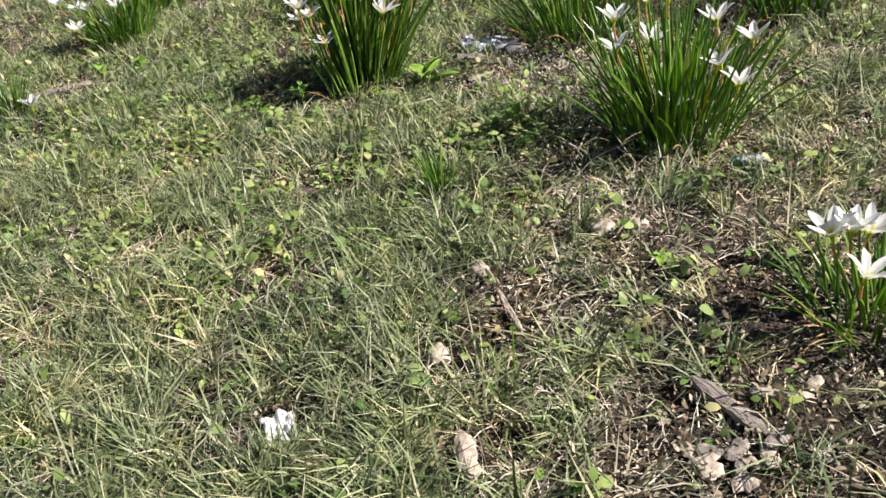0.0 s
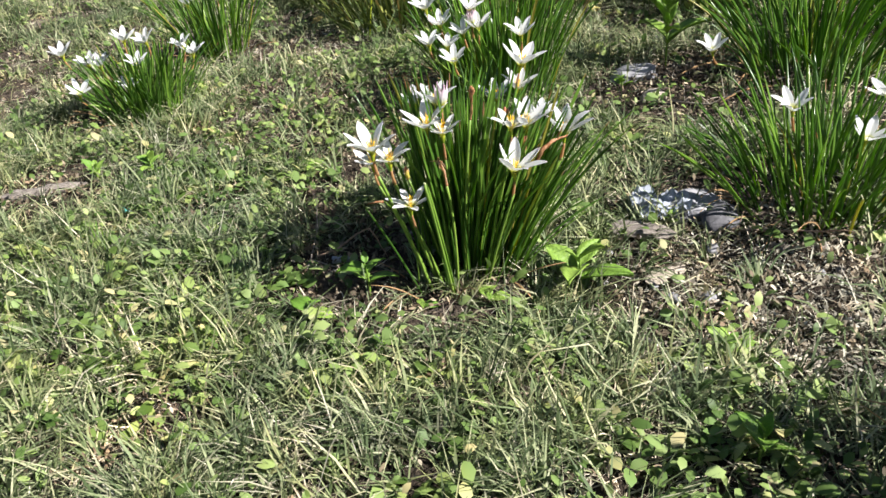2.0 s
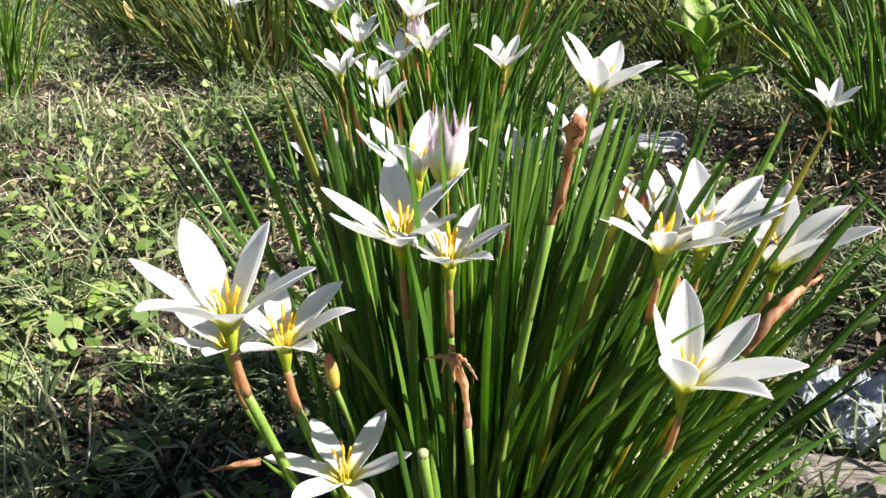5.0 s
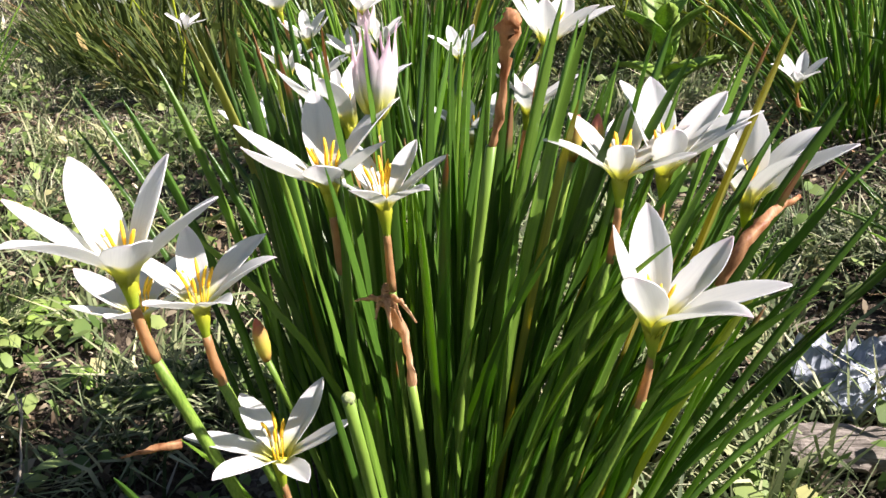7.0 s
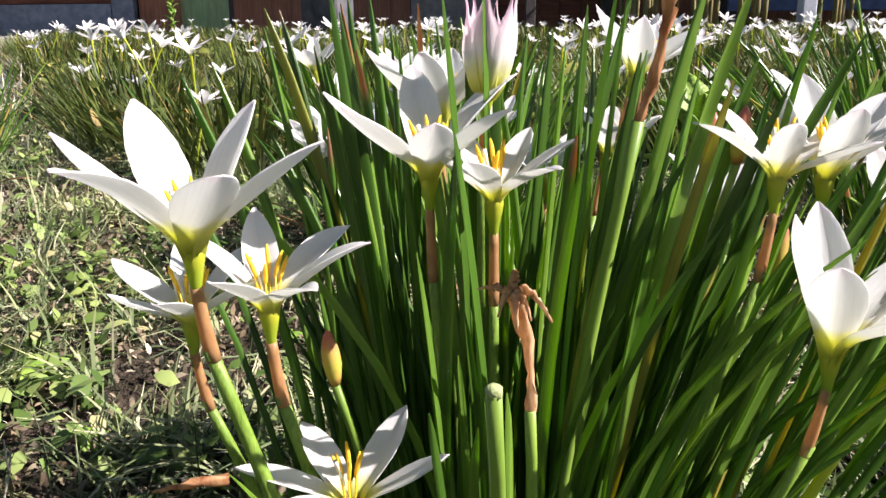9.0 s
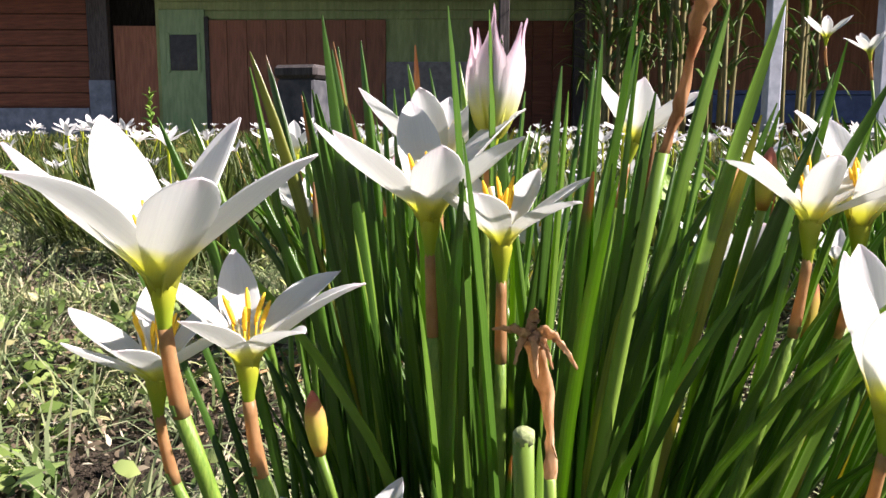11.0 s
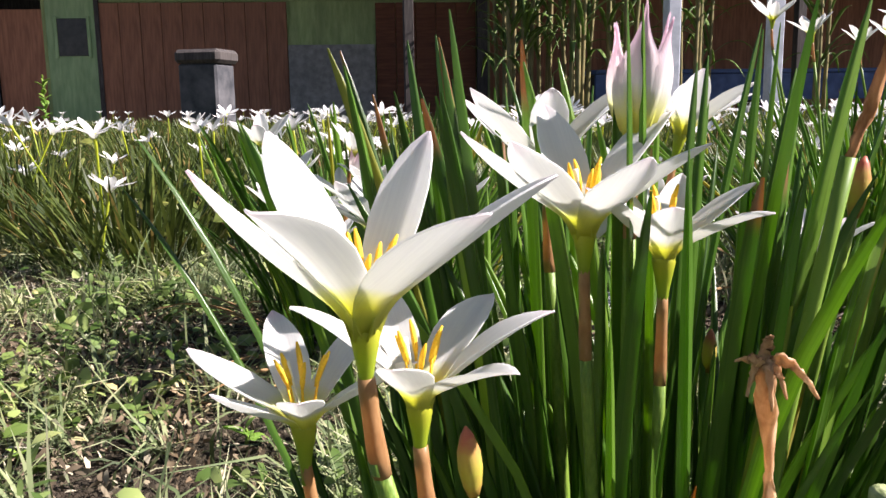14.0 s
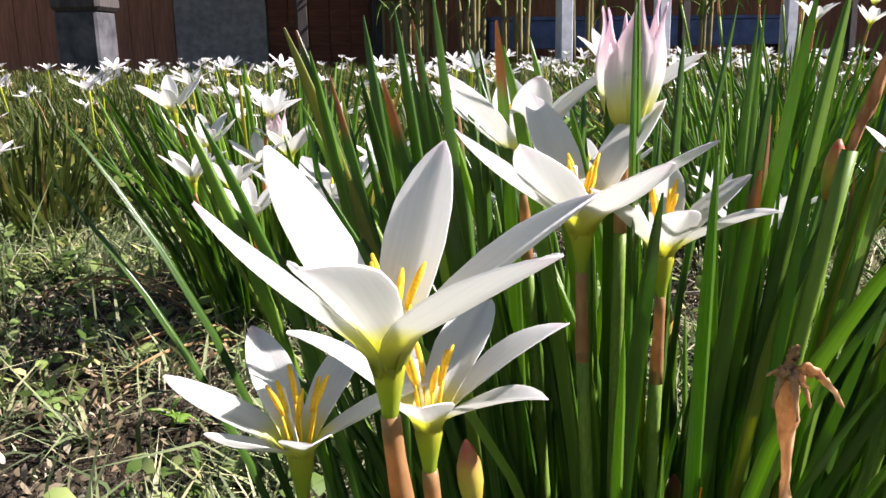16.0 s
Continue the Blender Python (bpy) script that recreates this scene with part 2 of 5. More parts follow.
def thing(name, at, label, category, group="", kind=""):
    """An Empty at the base of a thing."""
    ob = new(name)
    ob.location = at
    ob.empty_display_size = 0.02
    return tagged(ob, label, category, group, kind)


def build_ground():
    fine = np.arange(-2.4, 2.4, 0.03)
    xs = np.concatenate([[-500, -200, -80, -40, -20, -12, -8, -6, -5, -4, -3.4, -2.8], fine, [2.5, 2.8, 3.4, 4, 5, 6, 8, 12, 20, 40, 80, 200, 500]])
    ys = np.concatenate([[-500, -200, -60, -20, -8, -4, -2, -1.4, -1, -0.6, -0.2], np.arange(0.0, 4.6, 0.03), [4.8, 5.2, 5.8, 6.6, 7.6, 9, 11, 14, 18, 24, 40, 80, 200, 500]])
    gx, gy = np.meshgrid(xs, ys)
    gz = ground_z(gx, gy)
    verts = np.stack([gx, gy, gz], -1).reshape(-1, 3)
    nx, ny = len(xs), len(ys)
    a = (np.arange(ny - 1)[:, None] * nx + np.arange(nx - 1)[None, :]).ravel()
    tris = np.concatenate([np.stack([a, a + 1, a + nx + 1], -1), np.stack([a, a + nx + 1, a + nx], -1)])
    ob = new("ground", array_mesh("ground", verts, tris, SOIL, True))
    tagged(ob, "uneven bare soil under sparse sunlit grass and weeds", "ground", kind="structure")


build_ground()

# clumps: name, centre x, y, spread radius, leaves, leaf length
MAIN = (-0.295, 1.975)
CLUMPS = [
    (0.345, 1.50, 0.105, 215, 0.26), (0.46, 0.90, 0.065, 110, 0.125), (-1.22, 2.09, 0.035, 45, 0.12), (-1.12, 2.68, 0.09, 210, 0.185),
    (-1.12, 3.12, 0.08, 130, 0.24), (-0.30, 2.70, 0.11, 270, 0.26), (0.24, 2.17, 0.12, 200, 0.22), (0.34, 2.74, 0.12, 200, 0.30),
    (0.80, 2.15, 0.12, 160, 0.26), (0.62, 2.98, 0.12, 170, 0.28),
]


# bare or dug places: x, y, radius, how much grass is left
BARE = [(-0.47, 2.02, 0.16, 0.10), (0.08, 1.93, 0.20, 0.20), (0.29, 1.84, 0.20, 0.15), (0.08, 2.66, 0.26, 0.10), (-1.12, 2.26, 0.15, 0.10), (0.28, 0.72, 0.19, 0.08), (-0.55, 2.58, 0.12, 0.40), (0.36, 0.92, 0.13, 0.10),
        (0.55, 1.30, 0.22, 0.35), (-0.86, 2.52, 0.16, 0.30), (-0.74, 2.20, 0.12, 0.40), (-1.75, 2.9, 0.5, 0.25), (-0.56, 2.74, 0.20, 0.15), (0.09, 1.44, 0.14, 0.35), (0.01, 1.0, 0.10, 0.08), (-0.088, 0.905, 0.04, 0.1), (-0.03, 1.10, 0.05, 0.1), (0.62, 2.4, 0.3, 0.15), (-0.62, 1.30, 0.09, 0.25), (-1.2, 1.85, 0.2, 0.4), (-0.78, 2.72, 0.22, 0.25), (-0.95, 3.05, 0.25, 0.25), (-0.60, 2.42, 0.14, 0.3), (-0.58, 2.20, 0.09, 0.3),
        (-0.68, 1.62, 0.10, 0.3), (-0.32, 1.17, 0.08, 0.3), (-0.75, 1.05, 0.14, 0.3), (0.06, 1.20, 0.10, 0.3), (-0.15, 1.72, 0.07, 0.4), (-0.50, 2.36, 0.15, 0.12), (0.17, 1.195, 0.05, 0.1), (0.225, 1.192, 0.05, 0.1), (0.20, 1.12, 0.10, 0.15), (-0.085, 1.375, 0.05, 0.2), (-0.279, 0.80, 0.06, 0.1), (0.43, 1.35, 0.06, 0.1), (-0.05, 0.735, 0.05, 0.1)]


def keep_clear(x, y):
    """How much grass grows at a place: little beside the clumps, where the soil is dug."""
    keep = np.ones_like(x)
    for cx, cy, r, *_ in [(*MAIN, 0.10)] + CLUMPS:
        d = np.hypot(x - cx + 0.10, (y - cy)) / (r + 0.13)
        keep = np.minimum(keep, np.clip(d * d, 0.06, 1))
    for cx, cy, r, left in BARE:
        d = np.hypot(x - cx, y - cy) / r
        keep = np.minimum(keep, np.clip(left + (1 - left) * np.clip((d - 0.7) * 2.2, 0, 1), 0, 1))
    return keep


def patchy(x, y, size, seed):
    """Smooth random patches from 0 to 1."""
    r = np.random.default_rng(seed)
    out = np.zeros_like(x)
    for _ in range(9):
        a, p, k = r.uniform(0, 2 * np.pi), r.uniform(0, 2 * np.pi), r.uniform(0.6, 1.8) / size
        out += np.sin((x * np.cos(a) + y * np.sin(a)) * k * 2 * np.pi + p)
    return 1 / (1 + np.exp(-out * 0.9))


def scatter(count, box, chance, r):
    """Random places in a box, thinned by chance(x, y)."""
    x0, x1, y0, y1 = box
    x, y = r.uniform(x0, x1, count), r.uniform(y0, y1, count)
    hold = r.uniform(0, 1, count) < chance(x, y)
    if box == NEAR:
        # the denser growth thins out into the yard
        edge = np.minimum(np.minimum(x - x0, x1 - x), np.minimum(y - y0, y1 - y)) / 0.7 + 0.35 * (patchy(x, y, 0.5, 41) - 0.5)
        hold &= r.uniform(0, 1, count) < np.clip(edge, 0.0, 1)
    return x[hold], y[hold]


def blades(name, x, y, length, width, lean, material, label, r, curl=0.6, lift=0.0, az=None):
    """Grass blades of three bent joints, each an island of its own."""
    n = len(x)
    az = r.uniform(0, 2 * np.pi, n) if az is None else az
    tilt = np.abs(r.normal(lean[0], lean[1], n))
    size = length * r.lognormal(0, 0.35, n)
    wide = width * r.uniform(0.6, 1.3, n)
    bend = r.normal(curl, 0.35, n)
    out = np.stack([np.cos(az), np.sin(az), np.zeros(n)], -1)
    side = np.stack([-np.sin(az), np.cos(az), np.zeros(n)], -1)
    face = r.uniform(-1.2, 1.2, n)
    side = side * np.cos(face)[:, None] + np.array([0, 0, 0.5]) * np.sin(face)[:, None]
    base = np.stack([x, y, ground_z(x, y) + lift - 0.002], -1)
    p1 = base + size[:, None] * 0.45 * (out * np.sin(tilt)[:, None] + np.array([0, 0, 1.0]) * np.cos(tilt)[:, None])
    t2 = np.clip(tilt + bend, 0, 1.75)
    p2 = p1 + size[:, None] * 0.55 * (out * np.sin(t2)[:, None] + np.array([0, 0, 1.0]) * np.cos(t2)[:, None])
    p2[:, 2] = np.maximum(p2[:, 2], base[:, 2] + 0.004)
    w = (wide / 2)[:, None] * side
    verts = np.stack([base - w, base + w, p1 + w * 0.85, p1 - w * 0.85, p2], 1).reshape(-1, 3)
    k = np.arange(n)[:, None] * 5
    tris = np.concatenate([k + [0, 1, 2], k + [0, 2, 3], k + [3, 2, 4]], 1).reshape(-1, 3)
    ob = new(name, array_mesh(name, verts, tris, material))
    return tagged(ob, label, "grass", kind="stuff")


def tufted(x, y, few, many, spread, r):
    """Blades in tufts: for each tuft's place its blades' feet and bearings, which lean one way together."""
    count = r.integers(few, many, len(x))
    which = np.repeat(np.arange(len(x)), count)
    n = len(which)
    az = r.uniform(0, 2 * np.pi, len(x))[which] + r.normal(0, 0.75, n)
    d = np.abs(r.normal(0, spread, n))
    side = r.normal(0, spread * 0.5, n)
    return x[which] + d * np.cos(az) - side * np.sin(az), y[which] + d * np.sin(az) + side * np.cos(az), az


def flat_leaves(name, x, y, size, material, label, r, tilt=0.45, high=0.02, slim=0.62, category="weeds", az=None):
    """Small folded leaves that lie or stand at random over the ground."""
    n = len(x)
    az = r.uniform(0, 2 * np.pi, n) if az is None else az
    pitch = r.normal(0.15, tilt, n)
    roll = r.normal(0, tilt, n)
    s = size * np.minimum(r.lognormal(0, 0.35, n), 1.6)
    fwd = np.stack([np.cos(az) * np.cos(pitch), np.sin(az) * np.cos(pitch), np.sin(pitch)], -1)
    side = np.stack([-np.sin(az) * np.cos(roll), np.cos(az) * np.cos(roll), np.sin(roll)], -1)
    up = np.cross(fwd, side)
    base = np.stack([x, y, ground_z(x, y) + np.abs(r.normal(0.0, high, n)) + 0.003], -1)
    f, w, u = fwd * s[:, None], side * (s * slim / 2)[:, None], up * (s * 0.10)[:, None]
    verts = np.stack([base, base + f * 0.35 + w + u, base + f * 0.75 + w * 0.8 + u, base + f, base + f * 0.75 - w * 0.8 + u, base + f * 0.35 - w + u], 1).reshape(-1, 3)
    k = np.arange(n)[:, None] * 6
    tris = np.concatenate([k + [0, 1, 5], k + [1, 2, 5], k + [5, 2, 4], k + [4, 2, 3]], 1).reshape(-1, 3)
    ob = new(name, array_mesh(name, verts, tris, material))
    return tagged(ob, label, category, kind="stuff")


NEAR = (-2.6, 1.9, -0.1, 4.2)
MID = (-5.5, 6.5, 4.0, 13.5)


def dryness(x, y):
    """Dry on the right of the way and in patches elsewhere."""
    return np.clip(0.30 + 0.30 * np.tanh((x - 0.10) * 2.5 - (y - 1.2) * 1.0) + 0.60 * (patchy(x, y, 0.6, 3) - 0.45)
                   - 0.60 * np.exp(-(((x + 0.95) / 0.55) ** 2 + ((y - 2.75) / 0.50) ** 2)), 0.03, 0.95)


CORE = (-1.5, 1.0, 0.35, 3.0)


def sward():
    r = np.random.default_rng(11)
    for box_, share in ((CORE, 1.0), (NEAR, 0.55)):
        area = (box_[1] - box_[0]) * (box_[3] - box_[2])
        name = "" if box_ is CORE else "outer_"
        x, y = scatter(int(27000 * area * share), box_, lambda x, y: (1 - dryness(x, y)) * keep_clear(x, y) * (0.25 + patchy(x, y, 0.35, 5)) * (0.03 + 1.7 * patchy(x, y, 0.07, 31) ** 3) * 0.42, r)
        x2, y2 = scatter(int(2300 * area * share), box_, lambda x, y: (1.05 - dryness(x, y)) * (1 - 0.6 * np.exp(-(((x + 0.56) / 0.18) ** 2 + ((y - 2.58) / 0.30) ** 2))) * keep_clear(x, y) * (0.2 + patchy(x, y, 0.35, 5)) * (0.15 + 1.2 * patchy(x, y, 0.11, 35) ** 2), r)
        x2, y2, turn = tufted(x2, y2, 10, 34, 0.011, r)
        blades(name + "green_grass", np.concatenate([x, x2]), np.concatenate([y, y2]), 0.052, 0.0033, (0.80, 0.32), GREEN, "short trampled green grass growing over the soil", r, 0.55, 0.0,
               np.concatenate([r.uniform(0, 2 * np.pi, len(x)), turn]))
        x, y = scatter(int(34000 * area * share), box_, lambda x, y: (0.25 + dryness(x, y)) * (1 - 0.8 * np.exp(-(((x + 0.52) / 0.20) ** 2 + ((y - 2.50) / 0.40) ** 2))) * np.clip(keep_clear(x, y) + 0.1, 0, 1) * (0.2 + patchy(x, y, 0.3, 8)) * (0.08 + 1.4 * patchy(x, y, 0.06, 32) ** 3), r)
        blades(name + "dry_grass", x, y, 0.036, 0.0023, (1.2, 0.3), DRY, "dry straw-coloured grass lying over the soil", r, 0.45)
        x, y = scatter(int(19000 * area * share), box_, lambda x, y: np.clip(1.3 - dryness(x, y), 0, 1) * np.clip(keep_clear(x, y) + 0.20, 0, 1) * patchy(x, y, 0.4, 21) ** 1.3 * (0.1 + 1.4 * patchy(x, y, 0.08, 33) ** 2) * np.interp(y, (0.9, 1.5), (0.13, 0.30)), r)
        lush = lambda x, y: np.exp(-(((x + 0.80) / 0.26) ** 2 + ((y - 2.02) / 0.36) ** 2)) + 0.7 * np.exp(-(((x + 0.62) / 0.22) ** 2 + ((y - 1.80) / 0.14) ** 2)) + 0.5 * np.exp(-(((x + 0.80) / 0.22) ** 2 + ((y - 2.62) / 0.20) ** 2)) + 0.6 * np.exp(-(((x + 0.05) / 0.25) ** 2 + ((y - 1.50) / 0.30) ** 2)) + 0.7 * np.exp(-(((x + 0.68) / 0.20) ** 2 + ((y - 2.95) / 0.35) ** 2)) + 0.5 * np.exp(-(((x + 0.57) / 0.15) ** 2 + ((y - 2.60) / 0.28) ** 2))
        x2, y2 = scatter(int(1500 * area * share), box_, lambda x, y: np.clip(keep_clear(x, y) + 0.05, 0, 1) * np.clip(0.55 * (0.04 + patchy(x, y, 0.40, 21) ** 1.5) * (0.05 + 1.2 * patchy(x, y, 0.10, 37) ** 2) * (1.1 - dryness(x, y)) * np.interp(y, (0.9, 1.5), (0.4, 1.0)) + 0.75 * lush(x, y) * (0.25 + patchy(x, y, 0.08, 38)), 0, 1), r)
        x2, y2, turn = tufted(x2, y2, 4, 11, 0.012, r)
        flat_leaves(name + "low_weeds", np.concatenate([x, x2]), np.concatenate([y, y2]), 0.0152, CLOVER, "small round-leaved green weeds between the grass", r, 0.45, 0.014, 0.62, "weeds",
                    np.concatenate([r.uniform(0, 2 * np.pi, len(x)), turn]))
        x, y = scatter(int(11000 * area * share), box_, lambda x, y: 0.2 + 0.5 * dryness(x, y) + 0.9 * (1 - keep_clear(x, y)), r)
        flat_leaves(name + "leaf_litter", x, y, 0.0085, LITTER, "brown crumbs of dead leaves and soil", r, 0.8, 0.004, 0.42, "litter")
    # long half-dry grass, laid over in swathes
    x, y = scatter(1900, CORE, lambda x, y: np.clip(keep_clear(x, y), 0, 1) * (1 - np.exp(-(((x - 0.02) / 0.17) ** 2 + ((y - 0.95) / 0.20) ** 2))) * (1 - np.exp(-(((x + 0.52) / 0.28) ** 2 + ((y - 2.40) / 0.45) ** 2))) * (0.15 + patchy(x, y, 0.45, 51)) * (0.2 + 1.3 * np.exp(-(((x + 0.35) / 0.55) ** 2 + ((y - 0.75) / 0.55) ** 2)) + 0.9 * np.exp(-(((x + 0.95) / 0.40) ** 2 + ((y - 2.0) / 0.9) ** 2))) * 0.8, r)
    x, y, turn = tufted(x, y, 10, 26, 0.020, r)
    blades("matted_grass", x, y, 0.070, 0.0024, (1.10, 0.25), HALF_DRY, "long half-dry grass lying matted over the ground", r, 0.42, 0.004, turn)
    spots = [(-0.47, 2.03, 0.10, 300), (-0.56, 2.16, 0.09, 160), (0.10, 1.95, 0.12, 120), (0.55, 1.28, 0.12, 150), (-0.56, 2.70, 0.10, 120), (0.05, 2.66, 0.12, 150), (-1.1, 2.3, 0.10, 120), (0.3, 0.75, 0.12, 160)]
    x = np.concatenate([r.normal(cx, s, k) for cx, cy, s, k in spots])
    y = np.concatenate([r.normal(cy, s, k) for cx, cy, s, k in spots])
    flat_leaves("dead_leaves", x, y, 0.0115, LITTER, "curled brown dead leaves on the bare soil", r, 0.75, 0.005, 0.42, "litter")
    spots = [(0.10, 1.93, 0.11, 700), (0.28, 1.82, 0.11, 900), (-0.02, 1.80, 0.06, 250), (0.30, 1.98, 0.09, 400)]
    x = np.concatenate([r.normal(cx, s, k) for cx, cy, s, k in spots])
    y = np.concatenate([r.normal(cy, s, k) for cx, cy, s, k in spots])
    flat_leaves("pale_litter", x, y, 0.0085, DRY, "pale grey-brown plant crumbs on dug soil", r, 0.8, 0.004, 0.40, "litter")
    x, y = scatter(60000, MID, lambda x, y: 0.3 + 0.7 * patchy(x, y, 0.9, 5), r)
    blades("far_green_grass", x, y, 0.09, 0.007, (0.6, 0.4), GREEN, "green grass among the flower bed and the yard", r, 0.5)
    x, y = scatter(40000, MID, lambda x, y: 0.2 + 0.6 * patchy(x, y, 1.1, 9), r)
    blades("far_dry_grass", x, y, 0.08, 0.006, (0.9, 0.4), DRY, "dry grass of the yard behind the flowers", r, 0.5)
    x, y = scatter(150000, (-9, 9, -5, 4.6), lambda x, y: np.where((x > NEAR[0] + 0.6) & (x < NEAR[1] - 0.5) & (y > NEAR[2] + 0.5) & (y < 4.0), 0, 0.35 + 0.65 * patchy(x, y, 1.2, 15)), r)
    blades("yard_grass", x, y, 0.085, 0.012, (0.8, 0.4), GREEN, "patchy green grass of the yard", r, 0.5)
    x, y = scatter(70000, (-9, 9, -5, 4.6), lambda x, y: np.where((x > NEAR[0] + 0.6) & (x < NEAR[1] - 0.5) & (y > NEAR[2] + 0.5) & (y < 4.0), 0, 0.25 + 0.6 * patchy(x, y, 1.0, 16)), r)
    blades("yard_dry_grass", x, y, 0.07, 0.008, (1.0, 0.4), DRY, "patchy dry grass of the yard", r, 0.5)
    # mats of chopped straw on the dry places
    px, py = [], []
    for cx, cy, size, k in ((0.29, 1.82, 0.10, 2600), (0.13, 1.78, 0.07, 1500), (0.50, 1.28, 0.12, 3000), (-0.62, 1.28, 0.035, 700), (-0.86, 2.50, 0.07, 800), (0.06, 2.0, 0.07, 1100),
                           (0.08, 0.97, 0.05, 400), (0.22, 0.66, 0.09, 1500), (-0.72, 2.20, 0.05, 350), (0.20, 1.27, 0.08, 1500), (-1.6, 2.8, 0.25, 3500), (-0.95, 1.75, 0.07, 900), (-0.85, 3.10, 0.16, 2200), (-0.68, 1.62, 0.05, 600), (-0.32, 1.17, 0.04, 500), (-0.75, 1.05, 0.07, 800), (0.06, 1.20, 0.06, 700), (-0.90, 1.25, 0.12, 1500), (-0.05, 1.62, 0.05, 500)):
        px.append(r.normal(cx, size, k)), py.append(r.normal(cy, size, k))
    blades("straw_mat", np.concatenate(px), np.concatenate(py), 0.026, 0.0024, (1.45, 0.15), DRY, "pale chopped straw and dead grass on dry soil", r, 0.1)
    # taller tufts of grass
    tx, ty = scatter(420, NEAR, lambda x, y: (1 - dryness(x, y)) * keep_clear(x, y), r)
    px, py = [], []
    for cx, cy in zip(tx, ty):
        k = r.integers(25, 70)
        px.append(r.normal(cx, 0.025, k)), py.append(r.normal(cy, 0.025, k))
    for cx, cy, k in ((-0.30, 1.05, 90), (-0.55, 1.0, 70), (-0.75, 1.75, 110), (-0.72, 1.55, 80), (-0.30, 1.30, 60), (-0.62, 2.05, 60), (-0.95, 2.1, 60), (-0.50, 0.72, 90), (-0.20, 0.62, 60), (-0.15, 0.95, 70), (-0.42, 0.62, 110), (-0.62, 0.85, 80), (-0.05, 1.12, 50), (0.20, 0.86, 60), (-0.70, 2.55, 80), (-0.55, 2.45, 70), (-0.62, 2.95, 90), (-0.80, 2.85, 80), (-0.50, 3.10, 90)):
        px.append(r.normal(cx, 0.045, k)), py.append(r.normal(cy, 0.035, k))
    blades("grass_tufts", np.concatenate(px), np.concatenate(py), 0.072, 0.0031, (0.85, 0.3), GREEN, "looser tufts of longer green grass", r, 0.6)


sward()


# ---- rain lilies ----
def ring_tube(points, radii, sides=5, flat=1.0):
    """A tapered tube along points: verts and faces."""
    verts, faces = [], []
    points = [Vector(p) for p in points]
    for i, p in enumerate(points):
        ahead = (points[min(i + 1, len(points) - 1)] - points[max(i - 1, 0)]).normalized()
        side = ahead.cross(Vector((0.13, 0.97, 0.21))).normalized()
        other = ahead.cross(side)
        for k in range(sides):
            a = 2 * math.pi * k / sides
            verts.append(p + radii[i] * (math.cos(a) * side + flat * math.sin(a) * other))
    for i in range(len(points) - 1):
        for k in range(sides):
            a, b = i * sides + k, i * sides + (k + 1) % sides
            faces.append((a, b, b + sides, a + sides))
    faces.append(tuple(range(sides))[::-1])
    faces.append(tuple((len(points) - 1) * sides + k for k in range(sides)))
    return verts, faces


def bezier(a, b, c, n):
    a, b, c = Vector(a), Vector(b), Vector(c)
    return [a * (1 - t) ** 2 + b * 2 * t * (1 - t) + c * t * t for t in (i / (n - 1) for i in range(n))]


def leaf_mesh(bend, twist, cut, material=None):
    """A strap leaf one unit long with a channel above; x and y are in units of its width."""
    verts, faces = [], []
    steps = (0, 0.14, 0.29, 0.43, 0.57, 0.70, 0.82, 0.91, 0.965, 1.0)
    x = z = last = 0.0
    for s in steps:
        angle = bend * s ** 1.6
        x += math.sin(angle) * (s - last)
        z += math.cos(angle) * (s - last)
        last = s
        w = 0.5 * min(1.0, 0.75 + s) * (1 - (0.80 * s ** 30 if cut else 0.88 * s ** 15))
        a = twist * s
        ca, sa = math.cos(a), math.sin(a)
        deep = 2 * w
        # the channelled face, then the rounded back, with edges of their own
        for u, v in ((-w, 0.10), (-0.5 * w, 0.0), (0, -0.06), (0.5 * w, 0.0), (w, 0.10), (w, 0.10), (0.62 * w, -0.24), (0, -0.38), (-0.62 * w, -0.24), (-w, 0.10)):
            v *= deep
            verts.append((x, (u * ca - v * sa), z, v * ca + u * sa))
    verts = [(v[0] / 0.012 + 1.6 * v[3], v[1], v[2]) for v in verts]
    for i in range(len(steps) - 1):
        for k in (0, 1, 2, 3, 5, 6, 7, 8):
            a = i * 10 + k
            faces.append((a, a + 1, a + 11, a + 10))
    end = (len(steps) - 1) * 10
    faces.append(tuple(end + k for k in (0, 1, 2, 3, 4, 6, 7, 8)))
    return mesh_of("leaf", verts, faces, material or LEAF, True)


LEAF_MESHES = [leaf_mesh(b, t, c) for b, t, c in [(0.05, 0.5, 0), (0.15, -0.9, 0), (0.25, 1.2, 0), (0.4, 0.6, 0), (0.55, -0.5, 0), (0.75, 0.8, 0), (0.12, 1.6, 1), (0.3, -1.4, 1)]]


DEAD_MESHES = [leaf_mesh(b, t, 0, DEAD_LEAF) for b, t in [(0.9, 1.5), (1.5, -2.0), (0.5, 2.6)]]


def leaf_matrix(base, az, tilt, length, width):
    """Leaves are stored with x in widths over 0.012, so that bends survive the scaling."""
    scale = Matrix.Diagonal((0.012 * length, width, length, 1))
    return Matrix.Translation(base) @ Matrix.Rotation(az, 4, "Z") @ Matrix.Rotation(tilt, 4, "Y") @ scale


PETAL_WIDTHS = ((0, 0.055), (0.15, 0.085), (0.35, 0.132), (0.53, 0.154), (0.70, 0.143), (0.83, 0.108), (0.93, 0.060), (1.0, 0.008))


